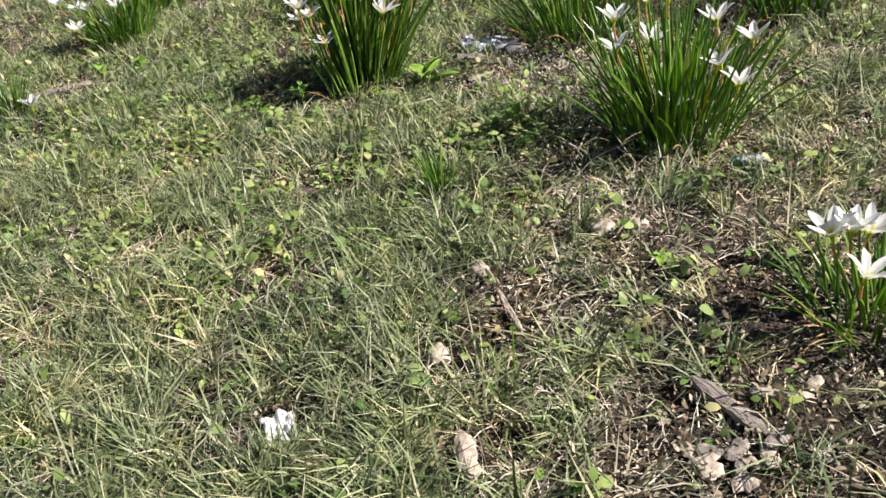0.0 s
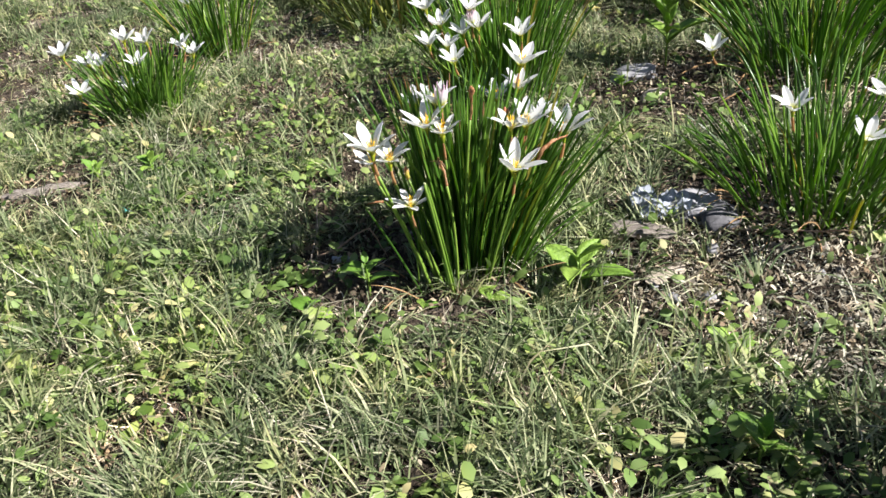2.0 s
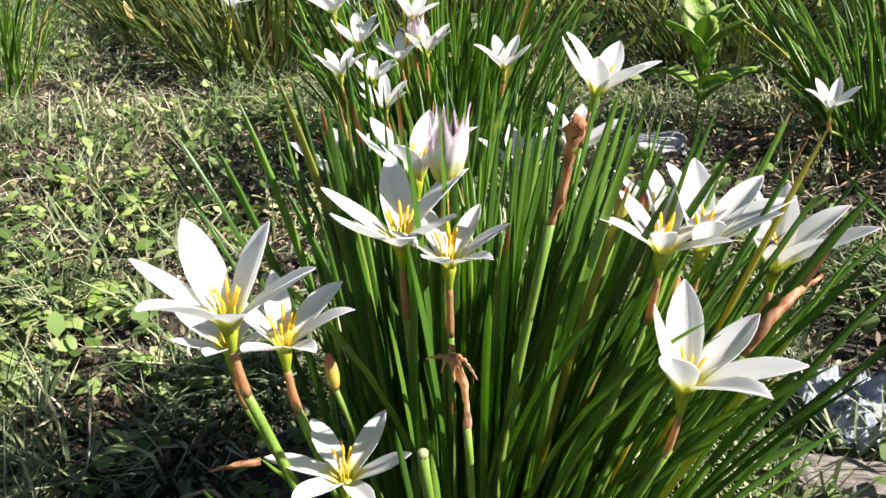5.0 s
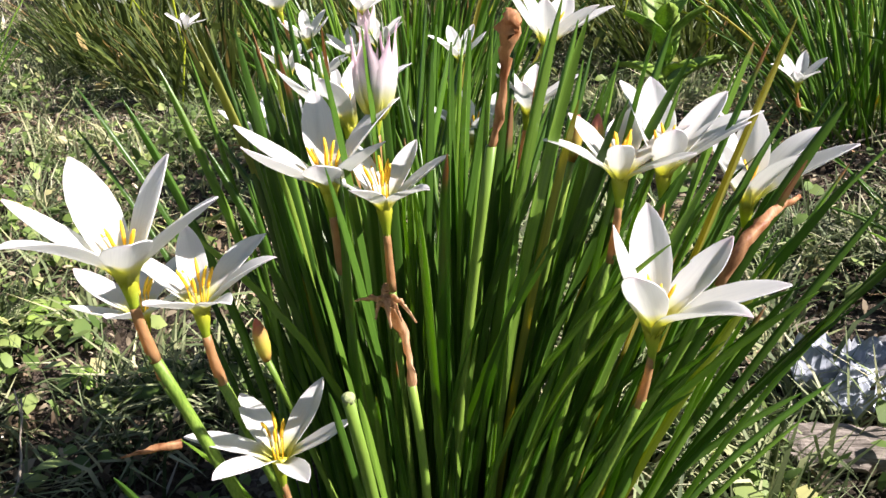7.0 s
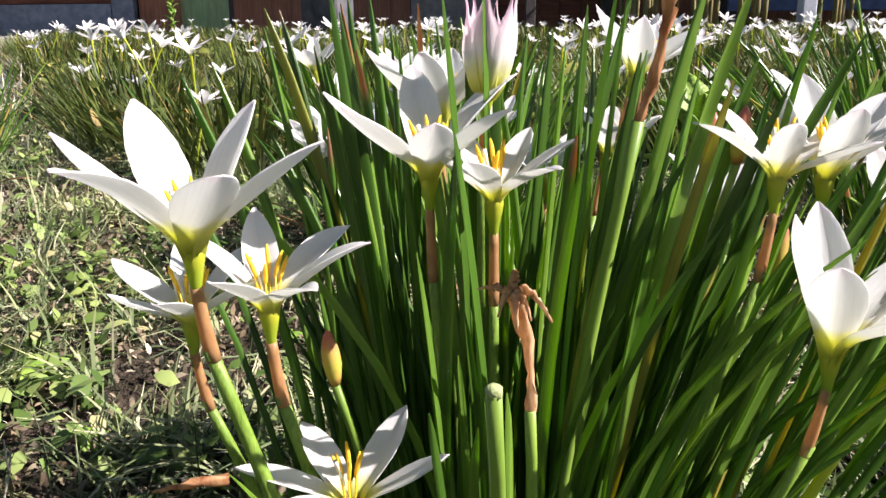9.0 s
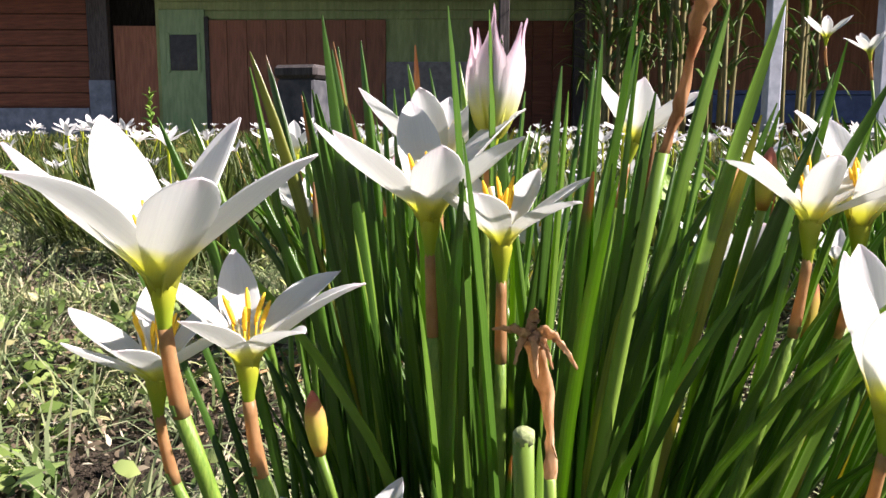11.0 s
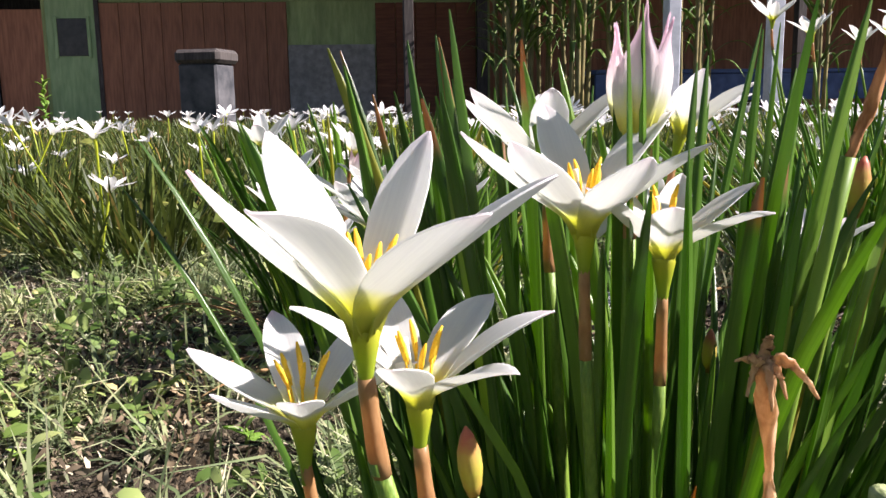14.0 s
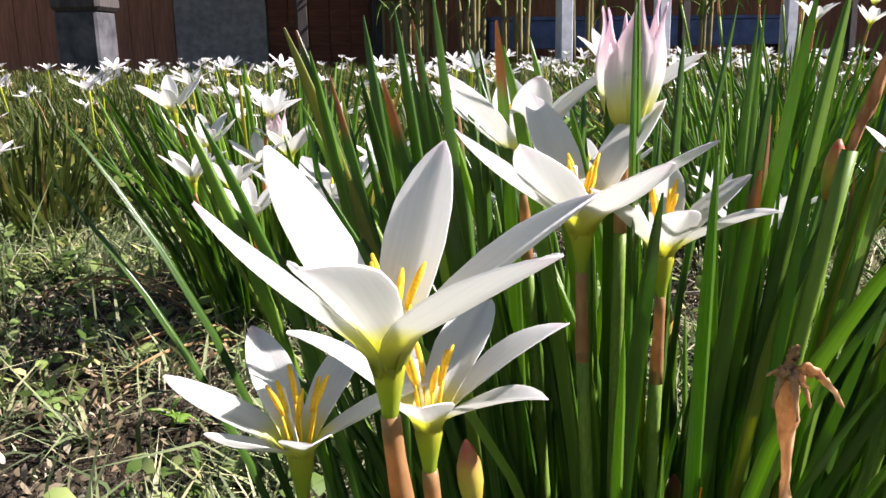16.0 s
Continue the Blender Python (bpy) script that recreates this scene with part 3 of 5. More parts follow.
def petal_mesh(open_angle, material, recurve=0.0, wide=1.0, wavy=0.0):
    """A lance-shaped petal one unit long: foot at the origin, flower axis z, outwards x."""
    rows, cols = 13, 7
    top, under = [], []
    x = z = 0.0
    for i in range(rows):
        s = (i / (rows - 1)) ** 0.9
        step = s - ((i - 1) / (rows - 1)) ** 0.9 if i else 0
        bell = min(1.0, s / 0.35)
        phi = radians(14) + (open_angle - radians(14)) * (bell * bell * (3 - 2 * bell)) + recurve * s ** 3
        x += math.sin(phi) * step
        z += math.cos(phi) * step
        w = wide * float(np.interp(s, [p[0] for p in PETAL_WIDTHS], [p[1] for p in PETAL_WIDTHS]))
        for j in range(cols):
            u = 2 * j / (cols - 1) - 1
            cup = 0.34 * w * u * u - 0.07 * w * math.cos(1.5 * math.pi * u) + wavy * math.sin(9 * s + 2 * u) * abs(u)
            out = Vector((-math.cos(phi), 0, math.sin(phi)))
            p = Vector((x, u * w, z)) + out * cup
            top.append(p)
            under.append(p - out * 0.008)
    verts = top + under
    faces, off = [], len(top)
    for i in range(rows - 1):
        for j in range(cols - 1):
            a = i * cols + j
            faces.append((a, a + 1, a + cols + 1, a + cols))
            faces.append((off + a, off + a + cols, off + a + cols + 1, off + a + 1))
    edge = [j for j in range(cols)] + [i * cols + cols - 1 for i in range(1, rows)] + [(rows - 1) * cols + j for j in range(cols - 2, -1, -1)] + [i * cols for i in range(rows - 2, 0, -1)]
    rim = len(verts)
    verts = verts + [top[k] for k in edge] + [under[k] for k in edge]
    for k in range(len(edge)):
        a, b = rim + k, rim + (k + 1) % len(edge)
        faces.append((b, a, a + len(edge), b + len(edge)))
    return mesh_of("petal", verts, faces, material, True), (x, z)


PETAL_MESHES = {}


def petal_for(polar, tipped, style=0):
    """The stored petal nearest to a lean, with its tip's place; style varies how it curls."""
    key = (round(polar / 8) * 8, tipped, style)
    if key not in PETAL_MESHES:
        recurve, wide, wavy = ((0.05, 1.0, 0.0), (0.35, 0.94, 0.006), (-0.30, 1.06, 0.004))[style]
        PETAL_MESHES[key] = petal_mesh(radians(key[0] + 5), PETAL_TIPPED if tipped else PETAL, recurve, wide, wavy)
    return PETAL_MESHES[key]


def pink_petal_mesh():
    """A closing petal: upright and creased, its upper third shrunk to a thin curled point."""
    verts, faces, rows, cols = [], [], 22, 9
    for i in range(rows):
        s = i / (rows - 1)
        x = 0.07 + 0.19 * math.sin(math.pi * min(1, s * 0.95)) ** 0.8 + 0.16 * s ** 6
        w = float(np.interp(s, [0, 0.2, 0.45, 0.62, 0.74, 0.86, 1.0], [0.10, 0.16, 0.19, 0.150, 0.070, 0.026, 0.004]))
        for j in range(cols):
            u = 2 * j / (cols - 1) - 1
            fold = (0.012 * math.cos(11 * u + 2 * s) + 0.010 * math.cos(6 * u - 5 * s)) * min(1, w / 0.1)
            for thick in (0, -0.008):
                verts.append((x - 0.34 * w * u * u + fold + thick, u * w + 0.02 * s ** 5 * math.sin(9 * s), s * (1.0 + 0.04 * u * u)))
    for i in range(rows - 1):
        for j in range(cols - 1):
            a = (i * cols + j) * 2
            k = 2 * cols
            faces.append((a, a + k, a + k + 2, a + 2))
            faces.append((a + 1, a + 3, a + k + 3, a + k + 1))
    return mesh_of("petal", verts, faces, PETAL_PINK, True)


def tube_mesh():
    verts, faces = ring_tube([(0, 0, -0.32), (0, 0, -0.24), (0, 0, -0.14), (0, 0, -0.05), (0, 0, 0.03), (0, 0, 0.085)], [0.028, 0.032, 0.044, 0.062, 0.077, 0.070], 12)
    return mesh_of("flower", verts, faces, TUBE, True)


def stamen_mesh():
    stem = bezier((0.03, 0, 0), (0.07, 0, 0.2), (0.09, 0, 0.32), 4)
    tip = bezier((0.075, 0, 0.30), (0.105, 0, 0.40), (0.15, 0.02, 0.50), 5)
    v1, f1 = ring_tube(stem, [0.008] * 4, 4)
    v2, f2 = ring_tube(tip, [0.009, 0.017, 0.018, 0.017, 0.007], 5)
    return mesh_of("stamen", v1 + v2, f1 + [tuple(i + len(v1) for i in f) for f in f2], ANTHER, True)


def pistil_mesh():
    v, f = ring_tube(bezier((0, 0, 0), (0.03, 0, 0.25), (0.10, 0.02, 0.46), 6), [0.010, 0.010, 0.010, 0.011, 0.014, 0.024], 5)
    return mesh_of("pistil", v, f, PISTIL, True)


TUBE_MESH, STAMEN_MESH, PISTIL_MESH = tube_mesh(), stamen_mesh(), pistil_mesh()


def frame_on(at, axis, spin):
    """A pose at a place with z along an axis, spun about it."""
    turn = Vector((0, 0, 1)).rotation_difference(Vector(axis).normalized()).to_matrix().to_4x4()
    return Matrix.Translation(at) @ turn @ Matrix.Rotation(spin, 4, "Z")


PINK_MESH = pink_petal_mesh()
REGULAR = ((0, 46), (60, 42), (120, 46), (180, 42), (240, 46), (300, 42))


def flower(clump, foot, throat, rays=REGULAR, size=0.042, phase=0.0, lean=(0, 0, 1), pink=False, full=True, r=random, stalk_wide=0.0021, bow=0.02):
    """One bloom on its stalk: tube, six petals, stamens and pistil, dry spathe and stalk. Places are in the world.
    rays: for each petal its bearing, its lean from the flower's axis, and perhaps its length."""
    origin = clump.matrix_basis.translation
    throat = Vector(throat) - origin
    foot = Vector(foot) - origin
    axis = Vector(lean).normalized()
    m = frame_on(throat, axis, 0) @ Matrix.Diagonal((size, size, size, 1))
    bloom = part("flower", TUBE_MESH, clump, m, "pale pink closing bloom with a yellow foot" if pink else "open white six-petalled star-shaped bloom")
    for i, (bearing, polar, *length) in enumerate(rays):
        turn = Matrix.Rotation(radians(phase + bearing + r.uniform(-3, 3)), 4, "Z")
        if pink:
            k = r.uniform(0.9, 1.12)
            part("petal", PINK_MESH, bloom, turn @ Matrix.Diagonal((1, 0.9, k, 1)))
            continue
        mesh, (tx, tz) = petal_for(polar, r.random() < 0.20 and i % 2 == 0, r.choice((0, 0, 1, 2)))
        grow = (length[0] / size if length else r.uniform(0.94, 1.04)) / math.hypot(tx, tz)
        tip = math.degrees(math.atan2(tx, tz))
        turn = turn @ Matrix.Translation((0.04, 0, 0)) @ Matrix.Rotation(radians(polar - tip), 4, "Y") @ Matrix.Rotation(radians(r.uniform(-6, 6)), 4, "Z")
        part("petal", mesh, bloom, turn @ Matrix.Diagonal((grow, grow * (1.06 if i % 2 else 0.96), grow, 1)))
    if full and not pink:
        for i in range(6):
            part("stamen", STAMEN_MESH, bloom, Matrix.Rotation(radians(phase + 30 + 60 * i), 4, "Z") @ Matrix.Rotation(radians(r.uniform(-8, 4)), 4, "Y") @ Matrix.Diagonal((1, 1, 0.9 + 0.14 * (i % 2), 1)))
        part("pistil", PISTIL_MESH, bloom, Matrix.Rotation(radians(phase + 200), 4, "Z"))
    low = throat - axis * size * 0.30
    steep = (low - foot).normalized().lerp(axis, 0.45).normalized()
    end = low - steep * r.uniform(0.013, 0.019)
    mid = foot.lerp(end, 0.55) + Vector((0, 0, bow))
    inverse = m.inverted()
    v, f = ring_tube([inverse @ p for p in bezier(foot, mid, end, 9)], [stalk_wide / size * k for k in (1.1, 1.1, 1.08, 1.05, 1.02, 1, 1, 0.95, 0.9)], 8)
    part("stalk", mesh_of("stalk", v, f, STALK, True), bloom)
    v, f = ring_tube([inverse @ p for p in bezier(end - (end - mid).normalized() * 0.004, end.lerp(low, 0.5), low + axis * size * 0.11, 7)], [k * stalk_wide / size for k in (0.94, 0.99, 0.95, 0.88, 0.84, 0.86, 0.80)], 8)
    part("spathe", mesh_of("spathe", v, f, SPATHE, True), bloom)
    return bloom


def leaf_fan(clump, centre, radius, count, length, r, lean=30, width=0.0050, limit=None, lopsided=0.0):
    """The strap leaves of a clump, steep within and spreading at its rim."""
    origin = clump.matrix_basis.translation
    made = 0
    while made < count:
        rr, az = radius * math.sqrt(r.random()), r.uniform(0, 2 * math.pi)
        x, y = centre[0] + rr * math.cos(az), centre[1] + rr * math.sin(az)
        out = az + r.gauss(0, 0.5)
        tilt = radians(2 + (lean + lopsided * max(-0.45, math.cos(out))) * (rr / radius) ** 1.5 + r.gauss(0, 5))
        k = r.choices(range(8), (4, 5, 5, 4, 3, 2, 1, 1))[0]
        size = length * r.uniform(0.62, 1.08)
        base = Vector((x, y, float(ground_z(x, y)) - 0.004))
        m = leaf_matrix(base, out, tilt, size, width * r.uniform(0.75, 1.25))
        if limit and not limit(m):
            made += 0.02
            continue
        m.translation = m.translation - origin
        part("leaf", LEAF_MESHES[k], clump, m)
        made += 1


def dead_leaves(clump, centre, radius, count, length, r):
    """Withered leaves that hang out from a clump's foot."""
    origin = clump.matrix_basis.translation
    for _ in range(count):
        az = r.gauss(math.pi, 1.1)
        x, y = centre[0] + radius * math.cos(az), centre[1] + radius * math.sin(az)
        m = leaf_matrix(Vector((x, y, float(ground_z(x, y)) + 0.004)), az + r.gauss(0, 0.5), radians(r.uniform(30, 78)), length * r.uniform(0.4, 0.9), 0.003)
        m.translation = m.translation - origin
        part("dead_leaf", DEAD_MESHES[r.randrange(3)], clump, m, "withered brown leaf")


def clear_front(m):
    """Keeps leaves short where they would bar the view of the blooms."""
    tip, half = m @ Vector((8, 0, 0.97)), m @ Vector((3, 0, 0.6))
    if (tip.x < -0.324 and tip.y < 2.0 and tip.z > 0.16) or tip.x < -0.379:
        return False
    return not ((tip.y < 1.925 and tip.z > 0.13) or (tip.y < 1.945 and tip.z > 0.265) or (half.y < 1.91 and half.z > 0.12) or tip.y < 1.85)


def leaf_to(clump, base, tip, k=1, width=0.0052):
    """One leaf from a foot to a tip, bowed by its stored shape."""
    origin = clump.matrix_basis.translation
    base, tip = Vector(base), Vector(tip)
    end = [v.co for v in LEAF_MESHES[k].vertices][-8]
    local = Vector((end.x * 0.012, 0, end.z))
    way = tip - base
    size = way.length / local.length
    az = math.atan2(way.y, way.x)
    tilt = math.acos(way.z / way.length) - math.atan2(local.x, local.z)
    m = leaf_matrix(base, az, tilt, size, width)
    m.translation = m.translation - origin
    return part("leaf", LEAF_MESHES[k], clump, m)


# the clump's blooms: throat, bow of the stalk, and each petal's bearing, lean and length
HERO_BLOOMS = [
    ((-0.3829, 1.9110, 0.2396), 0.010, ((-168, 41, 0.0468), (135, 30, 0.0478), (46, 27, 0.0459), (-14, 48, 0.0492), (-120, 52, 0.0506), (-68, 53, 0.0491))),
    ((-0.3682, 1.9367, 0.2132), 0.010, ((110, 35, 0.0367), (51, 54, 0.0394), (-4, 51, 0.0393), (-57, 60, 0.0334), (171, 47, 0.0388), (-114, 55, 0.0367))),
    ((-0.3955, 1.9490, 0.2060), 0.012, ((152, 58, 0.0364), (-155, 55, 0.0279), (106, 48, 0.0373), (-90, 57, 0.0334), (38, 47, 0.0348), (-29, 54, 0.0345))),
    ((-0.3447, 1.9220, 0.1537), 0.012, ((-170, 61, 0.0372), (124, 53, 0.0333), (48, 44, 0.0364), (-10, 52, 0.0373), (-57, 67, 0.0335), (-111, 61, 0.0382))),
    ((-0.3179, 1.9631, 0.2492), 0.018, ((174, 47, 0.0437), (96, 31, 0.0430), (18, 41, 0.0456), (-39, 50, 0.0413), (-95, 57, 0.0451), (-142, 50, 0.0439))),
    ((-0.2970, 1.9582, 0.2417), 0.018, ((60, 44, 0.0326), (-4, 48, 0.0331), (-55, 59, 0.0328), (128, 36, 0.0327), (-166, 47, 0.0338), (-109, 54, 0.0335))),
    ((-0.2017, 1.9160, 0.2028), 0.012, ((-179, 17, 0.0472), (78, 26, 0.0482), (24, 50, 0.0466), (-13, 62, 0.0496), (-65, 58, 0.0482), (-119, 38, 0.0475))),
    ((-0.2059, 1.9543, 0.2479), 0.018, ((-173, 53, 0.0356), (129, 40, 0.0337), (64, 40, 0.0347), (-101, 44, 0.0324), (-35, 59, 0.0324), (12, 53, 0.0340))),
    ((-0.1871, 1.9605, 0.2466), 0.014, ((130, 29, 0.0421), (79, 37, 0.0438), (38, 52, 0.0461), (7, 56, 0.0443), (-24, 49, 0.0386), (-106, 43, 0.0389))),
    ((-0.1399, 1.9934, 0.2181), 0.010, ((149, 16, 0.0457), (68, 16, 0.0453), (19, 45, 0.0482), (-25, 52, 0.0515), (-79, 43, 0.0484), (-141, 31, 0.0449))),
]
BACK_BLOOMS = [
    ((-0.3121, 2.0160, 0.2602), 0.040, 15, (0, 0.05, 1)), ((-0.3578, 2.0955, 0.2302), 0.038, 45, (-0.1, 0.1, 1)), ((-0.1777, 2.0764, 0.2076), 0.040, 30, (0.15, 0.1, 1)),
    ((-0.2058, 2.1400, 0.2673), 0.044, 10, (0.25, 0.0, 1)), ((-0.2480, 2.1632, 0.2057), 0.042, 45, (0, 0, 1)), ((-0.2149, 2.1599, 0.2231), 0.040, 15, (0.15, 0, 1)),
]
# leaves that stand out: foot offset from the middle, tip, stored shape
CLEAR_LEAVES = [
    ((-0.03, 0.01), (-0.3500, 1.9866, 0.3124), 0), ((-0.07, 0.05), (-0.4579, 2.0790, 0.2579), 4), ((-0.06, 0.03), (-0.4102, 2.0202, 0.2812), 3), ((-0.07, 0.06), (-0.4520, 2.0784, 0.2770), 4), ((-0.05, 0.08), (-0.4153, 2.0970, 0.2810), 2), ((-0.03, 0.06), (-0.3496, 2.0727, 0.3103), 0), ((-0.02, 0.02), (-0.3530, 1.9938, 0.2886), 1), ((-0.02, 0.03), (-0.3485, 2.0091, 0.3038), 0),
    ((-0.05, 0.03), (-0.3777, 2.0193, 0.2986), 1), ((-0.03, 0.03), (-0.3483, 2.0136, 0.3068), 1), ((-0.02, 0.05), (-0.3401, 2.0651, 0.3118), 0), ((-0.03, 0.0), (-0.3533, 1.9834, 0.2895), 1),
    ((0.0, -0.03), (-0.3128, 1.9136, 0.2760), 2), ((0.0, -0.06), (-0.3042, 1.8561, 0.2235), 6), ((-0.01, -0.05), (-0.3203, 1.9088, 0.1934), 6), ((0.07, -0.02), (-0.0895, 1.9930, 0.1268), 4),
    ((0.07, -0.03), (-0.1064, 1.9822, 0.1151), 3), ((0.06, -0.03), (-0.1192, 1.9278, 0.2037), 3), ((0.05, -0.02), (-0.1781, 1.9133, 0.1980), 3), ((0.04, -0.02), (-0.1771, 1.9366, 0.2559), 2),
    ((0.02, -0.01), (-0.2674, 1.9636, 0.3051), 0), ((0.02, 0.0), (-0.2613, 1.9482, 0.3129), 1), ((0.03, 0.0), (-0.2211, 1.9575, 0.2818), 1), ((0.03, 0.01), (-0.2437, 1.9863, 0.2892), 1),
    ((-0.05, -0.05), (-0.4040, 1.9095, 0.1630), 6), ((-0.06, -0.03), (-0.3823, 1.9263, 0.1660), 5), ((0.06, 0.0), (-0.1131, 1.9768, 0.1320), 4),
]


def dry_head(clump, points, radii, label, name="wilted_flower", flat=0.75, crumpled=0.10, material=None):
    """A shrivelled bloom or sheath: a lumpy tube along points."""
    origin = clump.matrix_basis.translation
    r = random.Random(len(points) * 7 + int(radii[0] * 1e5) + int(abs(points[-1][0]) * 1e5))
    pts = []
    for a, b in zip(points, points[1:]):
        pts += [Vector(a).lerp(Vector(b), k / 4) for k in range(4)]
    pts.append(Vector(points[-1]))
    rad = [float(k) for k in np.interp(np.linspace(0, 1, len(pts)), np.linspace(0, 1, len(radii)), radii)]
    v, f = ring_tube([p - origin for p in pts], rad, 9, flat)
    v = [p + Vector((r.gauss(0, 1), r.gauss(0, 1), r.gauss(0, 1))) * crumpled * rad[i // 9] for i, p in enumerate(v)]
    return part(name, mesh_of(name, v, f, material or WILTED, True), clump, None, label)


def stem(clump, points, wide, material=None, name="stalk"):
    origin = clump.matrix_basis.translation
    v, f = ring_tube([Vector(p) - origin for p in bezier(*points, 10)], [wide] * 10, 7)
    return part(name, mesh_of(name, v, f, material or STALK, True), clump)


def bud(clump, tip, way, length=0.020):
    """A closed pink-brown bud on a thin stalk."""
    tip, way = Vector(tip), Vector(way).normalized()
    origin = clump.matrix_basis.translation
    v, f = ring_tube([tip - way * length * (1 - k) - origin for k in (0, 0.15, 0.4, 0.65, 0.88, 1)], [0.0016, 0.0026, 0.0034, 0.0032, 0.0018, 0.0004], 8)
    part("bud", mesh_of("bud", v, f, BUD, True), clump, None, "closed reddish bud")
    foot = Vector((MAIN[0] + 0.3 * (tip.x - MAIN[0]), MAIN[1] + 0.3 * (tip.y - MAIN[1]), 0.01))
    end = tip - way * length
    stem(clump, (foot, foot.lerp(end, 0.6) + Vector((0, 0, 0.012)), end), 0.0015)


def main_clump():
    r = random.Random(4)
    clump = thing("rain_lily_clump", (*MAIN, float(ground_z(*MAIN))), "dense rain lily clump with white blooms and dark green strap leaves", "flower clump", "rain lily clumps")
    leaf_fan(clump, MAIN, 0.085, 350, 0.285, r, 17, 0.0034, clear_front, 10)
    dead_leaves(clump, MAIN, 0.085, 9, 0.13, r)
    for (dx, dy), tip, k in CLEAR_LEAVES:
        leaf_to(clump, (MAIN[0] + dx, MAIN[1] + dy, 0.01), tip, k, r.uniform(0.0036, 0.0046))
    for at, bow, rays in HERO_BLOOMS:
        at = Vector(at)
        foot = Vector((MAIN[0] + 0.42 * (at.x - MAIN[0]), MAIN[1] + 0.62 * (at.y - MAIN[1]), 0.01))
        flower(clump, foot, at, rays, 0.042, 0, (0, 0, 1), False, True, r, 0.0023 if bow == 0.010 else 0.0019, bow)
    for at, size, phase, lean in BACK_BLOOMS:
        at = Vector(at)
        foot = Vector((MAIN[0] + 0.4 * (at.x - MAIN[0]), MAIN[1] + 0.6 * (at.y - MAIN[1]), 0.01))
        flower(clump, foot, at, REGULAR, size, phase, lean, False, True, r)
    flower(clump, (MAIN[0] - 0.005, MAIN[1], 0.01), (-0.2980, 1.9775, 0.2747), REGULAR, 0.034, 10, (0.06, 0.02, 1), True, False, r)
    # wilted blooms and dry sheaths
    dry_head(clump, [(-0.2907, 1.9131, 0.1870), (-0.2903, 1.9132, 0.1996), (-0.2918, 1.9123, 0.2130), (-0.2965, 1.9080, 0.2290)], (0.0012, 0.0014, 0.0011, 0.0013, 0.0016, 0.0021, 0.0024), "shrivelled brown wilted bloom", crumpled=0.26)
    withered = Vector((-0.2968, 1.9078, 0.2285))
    for dx, dy, dz, sag in ((0.0100, -0.0060, 0.004, -0.010), (0.001, -0.002, 0.006, 0.001), (-0.0100, -0.0060, 0.002, 0.002), (0.0050, -0.002, 0.003, -0.010), (0.001, -0.0030, 0.003, -0.012), (-0.004, -0.001, 0.003, -0.009)):
        tip = withered + Vector((dx, dy, dz + sag))
        mid = withered + Vector((dx * 0.35, dy * 0.5, dz * 1.15 + 0.002))
        dry_head(clump, bezier(withered, mid, tip, 6), (0.0008, 0.0013, 0.0012, 0.0007, 0.0003), "withered petal shred", "dry_shred", 0.32, 0.24)
    stem(clump, ((-0.295, 1.93, 0.01), (-0.2848, 1.9235, 0.1162), (-0.2906, 1.9128, 0.1912)), 0.0018)
    dry_head(clump, [(-0.2559, 1.9400, 0.2704), (-0.2530, 1.9381, 0.2818), (-0.2516, 1.9358, 0.2917), (-0.2507, 1.9333, 0.3037), (-0.2494, 1.9310, 0.3130), (-0.2487, 1.9299, 0.3198)], (0.0015, 0.0012, 0.0015, 0.0011, 0.0012, 0.0017, 0.0030, 0.0038, 0.0014), "tall dry brown spent bloom", crumpled=0.28, material=SPENT)
    stem(clump, ((-0.288, 1.955, 0.01), (-0.2752, 1.9474, 0.1579), (-0.2559, 1.9399, 0.2714)), 0.0021)
    dry_head(clump, [(-0.1735, 1.9306, 0.2129), (-0.1659, 1.9296, 0.2294), (-0.1524, 1.9398, 0.2375), (-0.1340, 1.9562, 0.2373)], (0.0018, 0.0022, 0.0026, 0.0024, 0.002, 0.0012), "dry brown curled sheath", crumpled=0.22, material=SPENT)
    stem(clump, ((-0.26, 1.96, 0.01), (-0.2055, 1.9473, 0.1240), (-0.1735, 1.9306, 0.2139)), 0.0018)
    dry_head(clump, [(-0.3823, 1.9265, 0.1641), (-0.3928, 1.9230, 0.1649), (-0.4042, 1.9207, 0.1637)], (0.0016, 0.0019, 0.001, 0.0004), "withered red-brown leaf tip", "dry_tip", crumpled=0.2, material=SPENT)
    stem(clump, ((-0.298, 1.915, 0.01), (-0.300, 1.880, 0.12), (-0.3070, 1.8555, 0.2240)), 0.0020, name="cut_scape")
    v, f = ring_tube([Vector(p) - clump.matrix_basis.translation for p in ((-0.3069, 1.8557, 0.2232), (-0.3070, 1.8554, 0.2250), (-0.3070, 1.8553, 0.2257))], [0.0020, 0.0020, 0.0012], 9)
    part("cut_end", mesh_of("cut_end", v, f, CUT_END, True), clump, None, "pale cut end of a scape")
    for tip, way in (((-0.3530, 1.9560, 0.2015), (-0.1, 0, 1)), ((-0.2106, 1.9723, 0.2721), (0.1, 0, 1)), ((-0.1905, 1.9780, 0.2291), (0.2, 0, 1)), ((-0.2640, 1.9980, 0.1554), (0, 0, 1)), ((-0.2155, 2.0828, 0.1868), (0.05, 0, 1)), ((-0.2153, 1.9883, 0.2680), (0.15, 0, 1)), ((-0.1666, 2.0055, 0.1974), (0.3, 0, 1))):
        bud(clump, tip, way)
    return clump


main_clump()


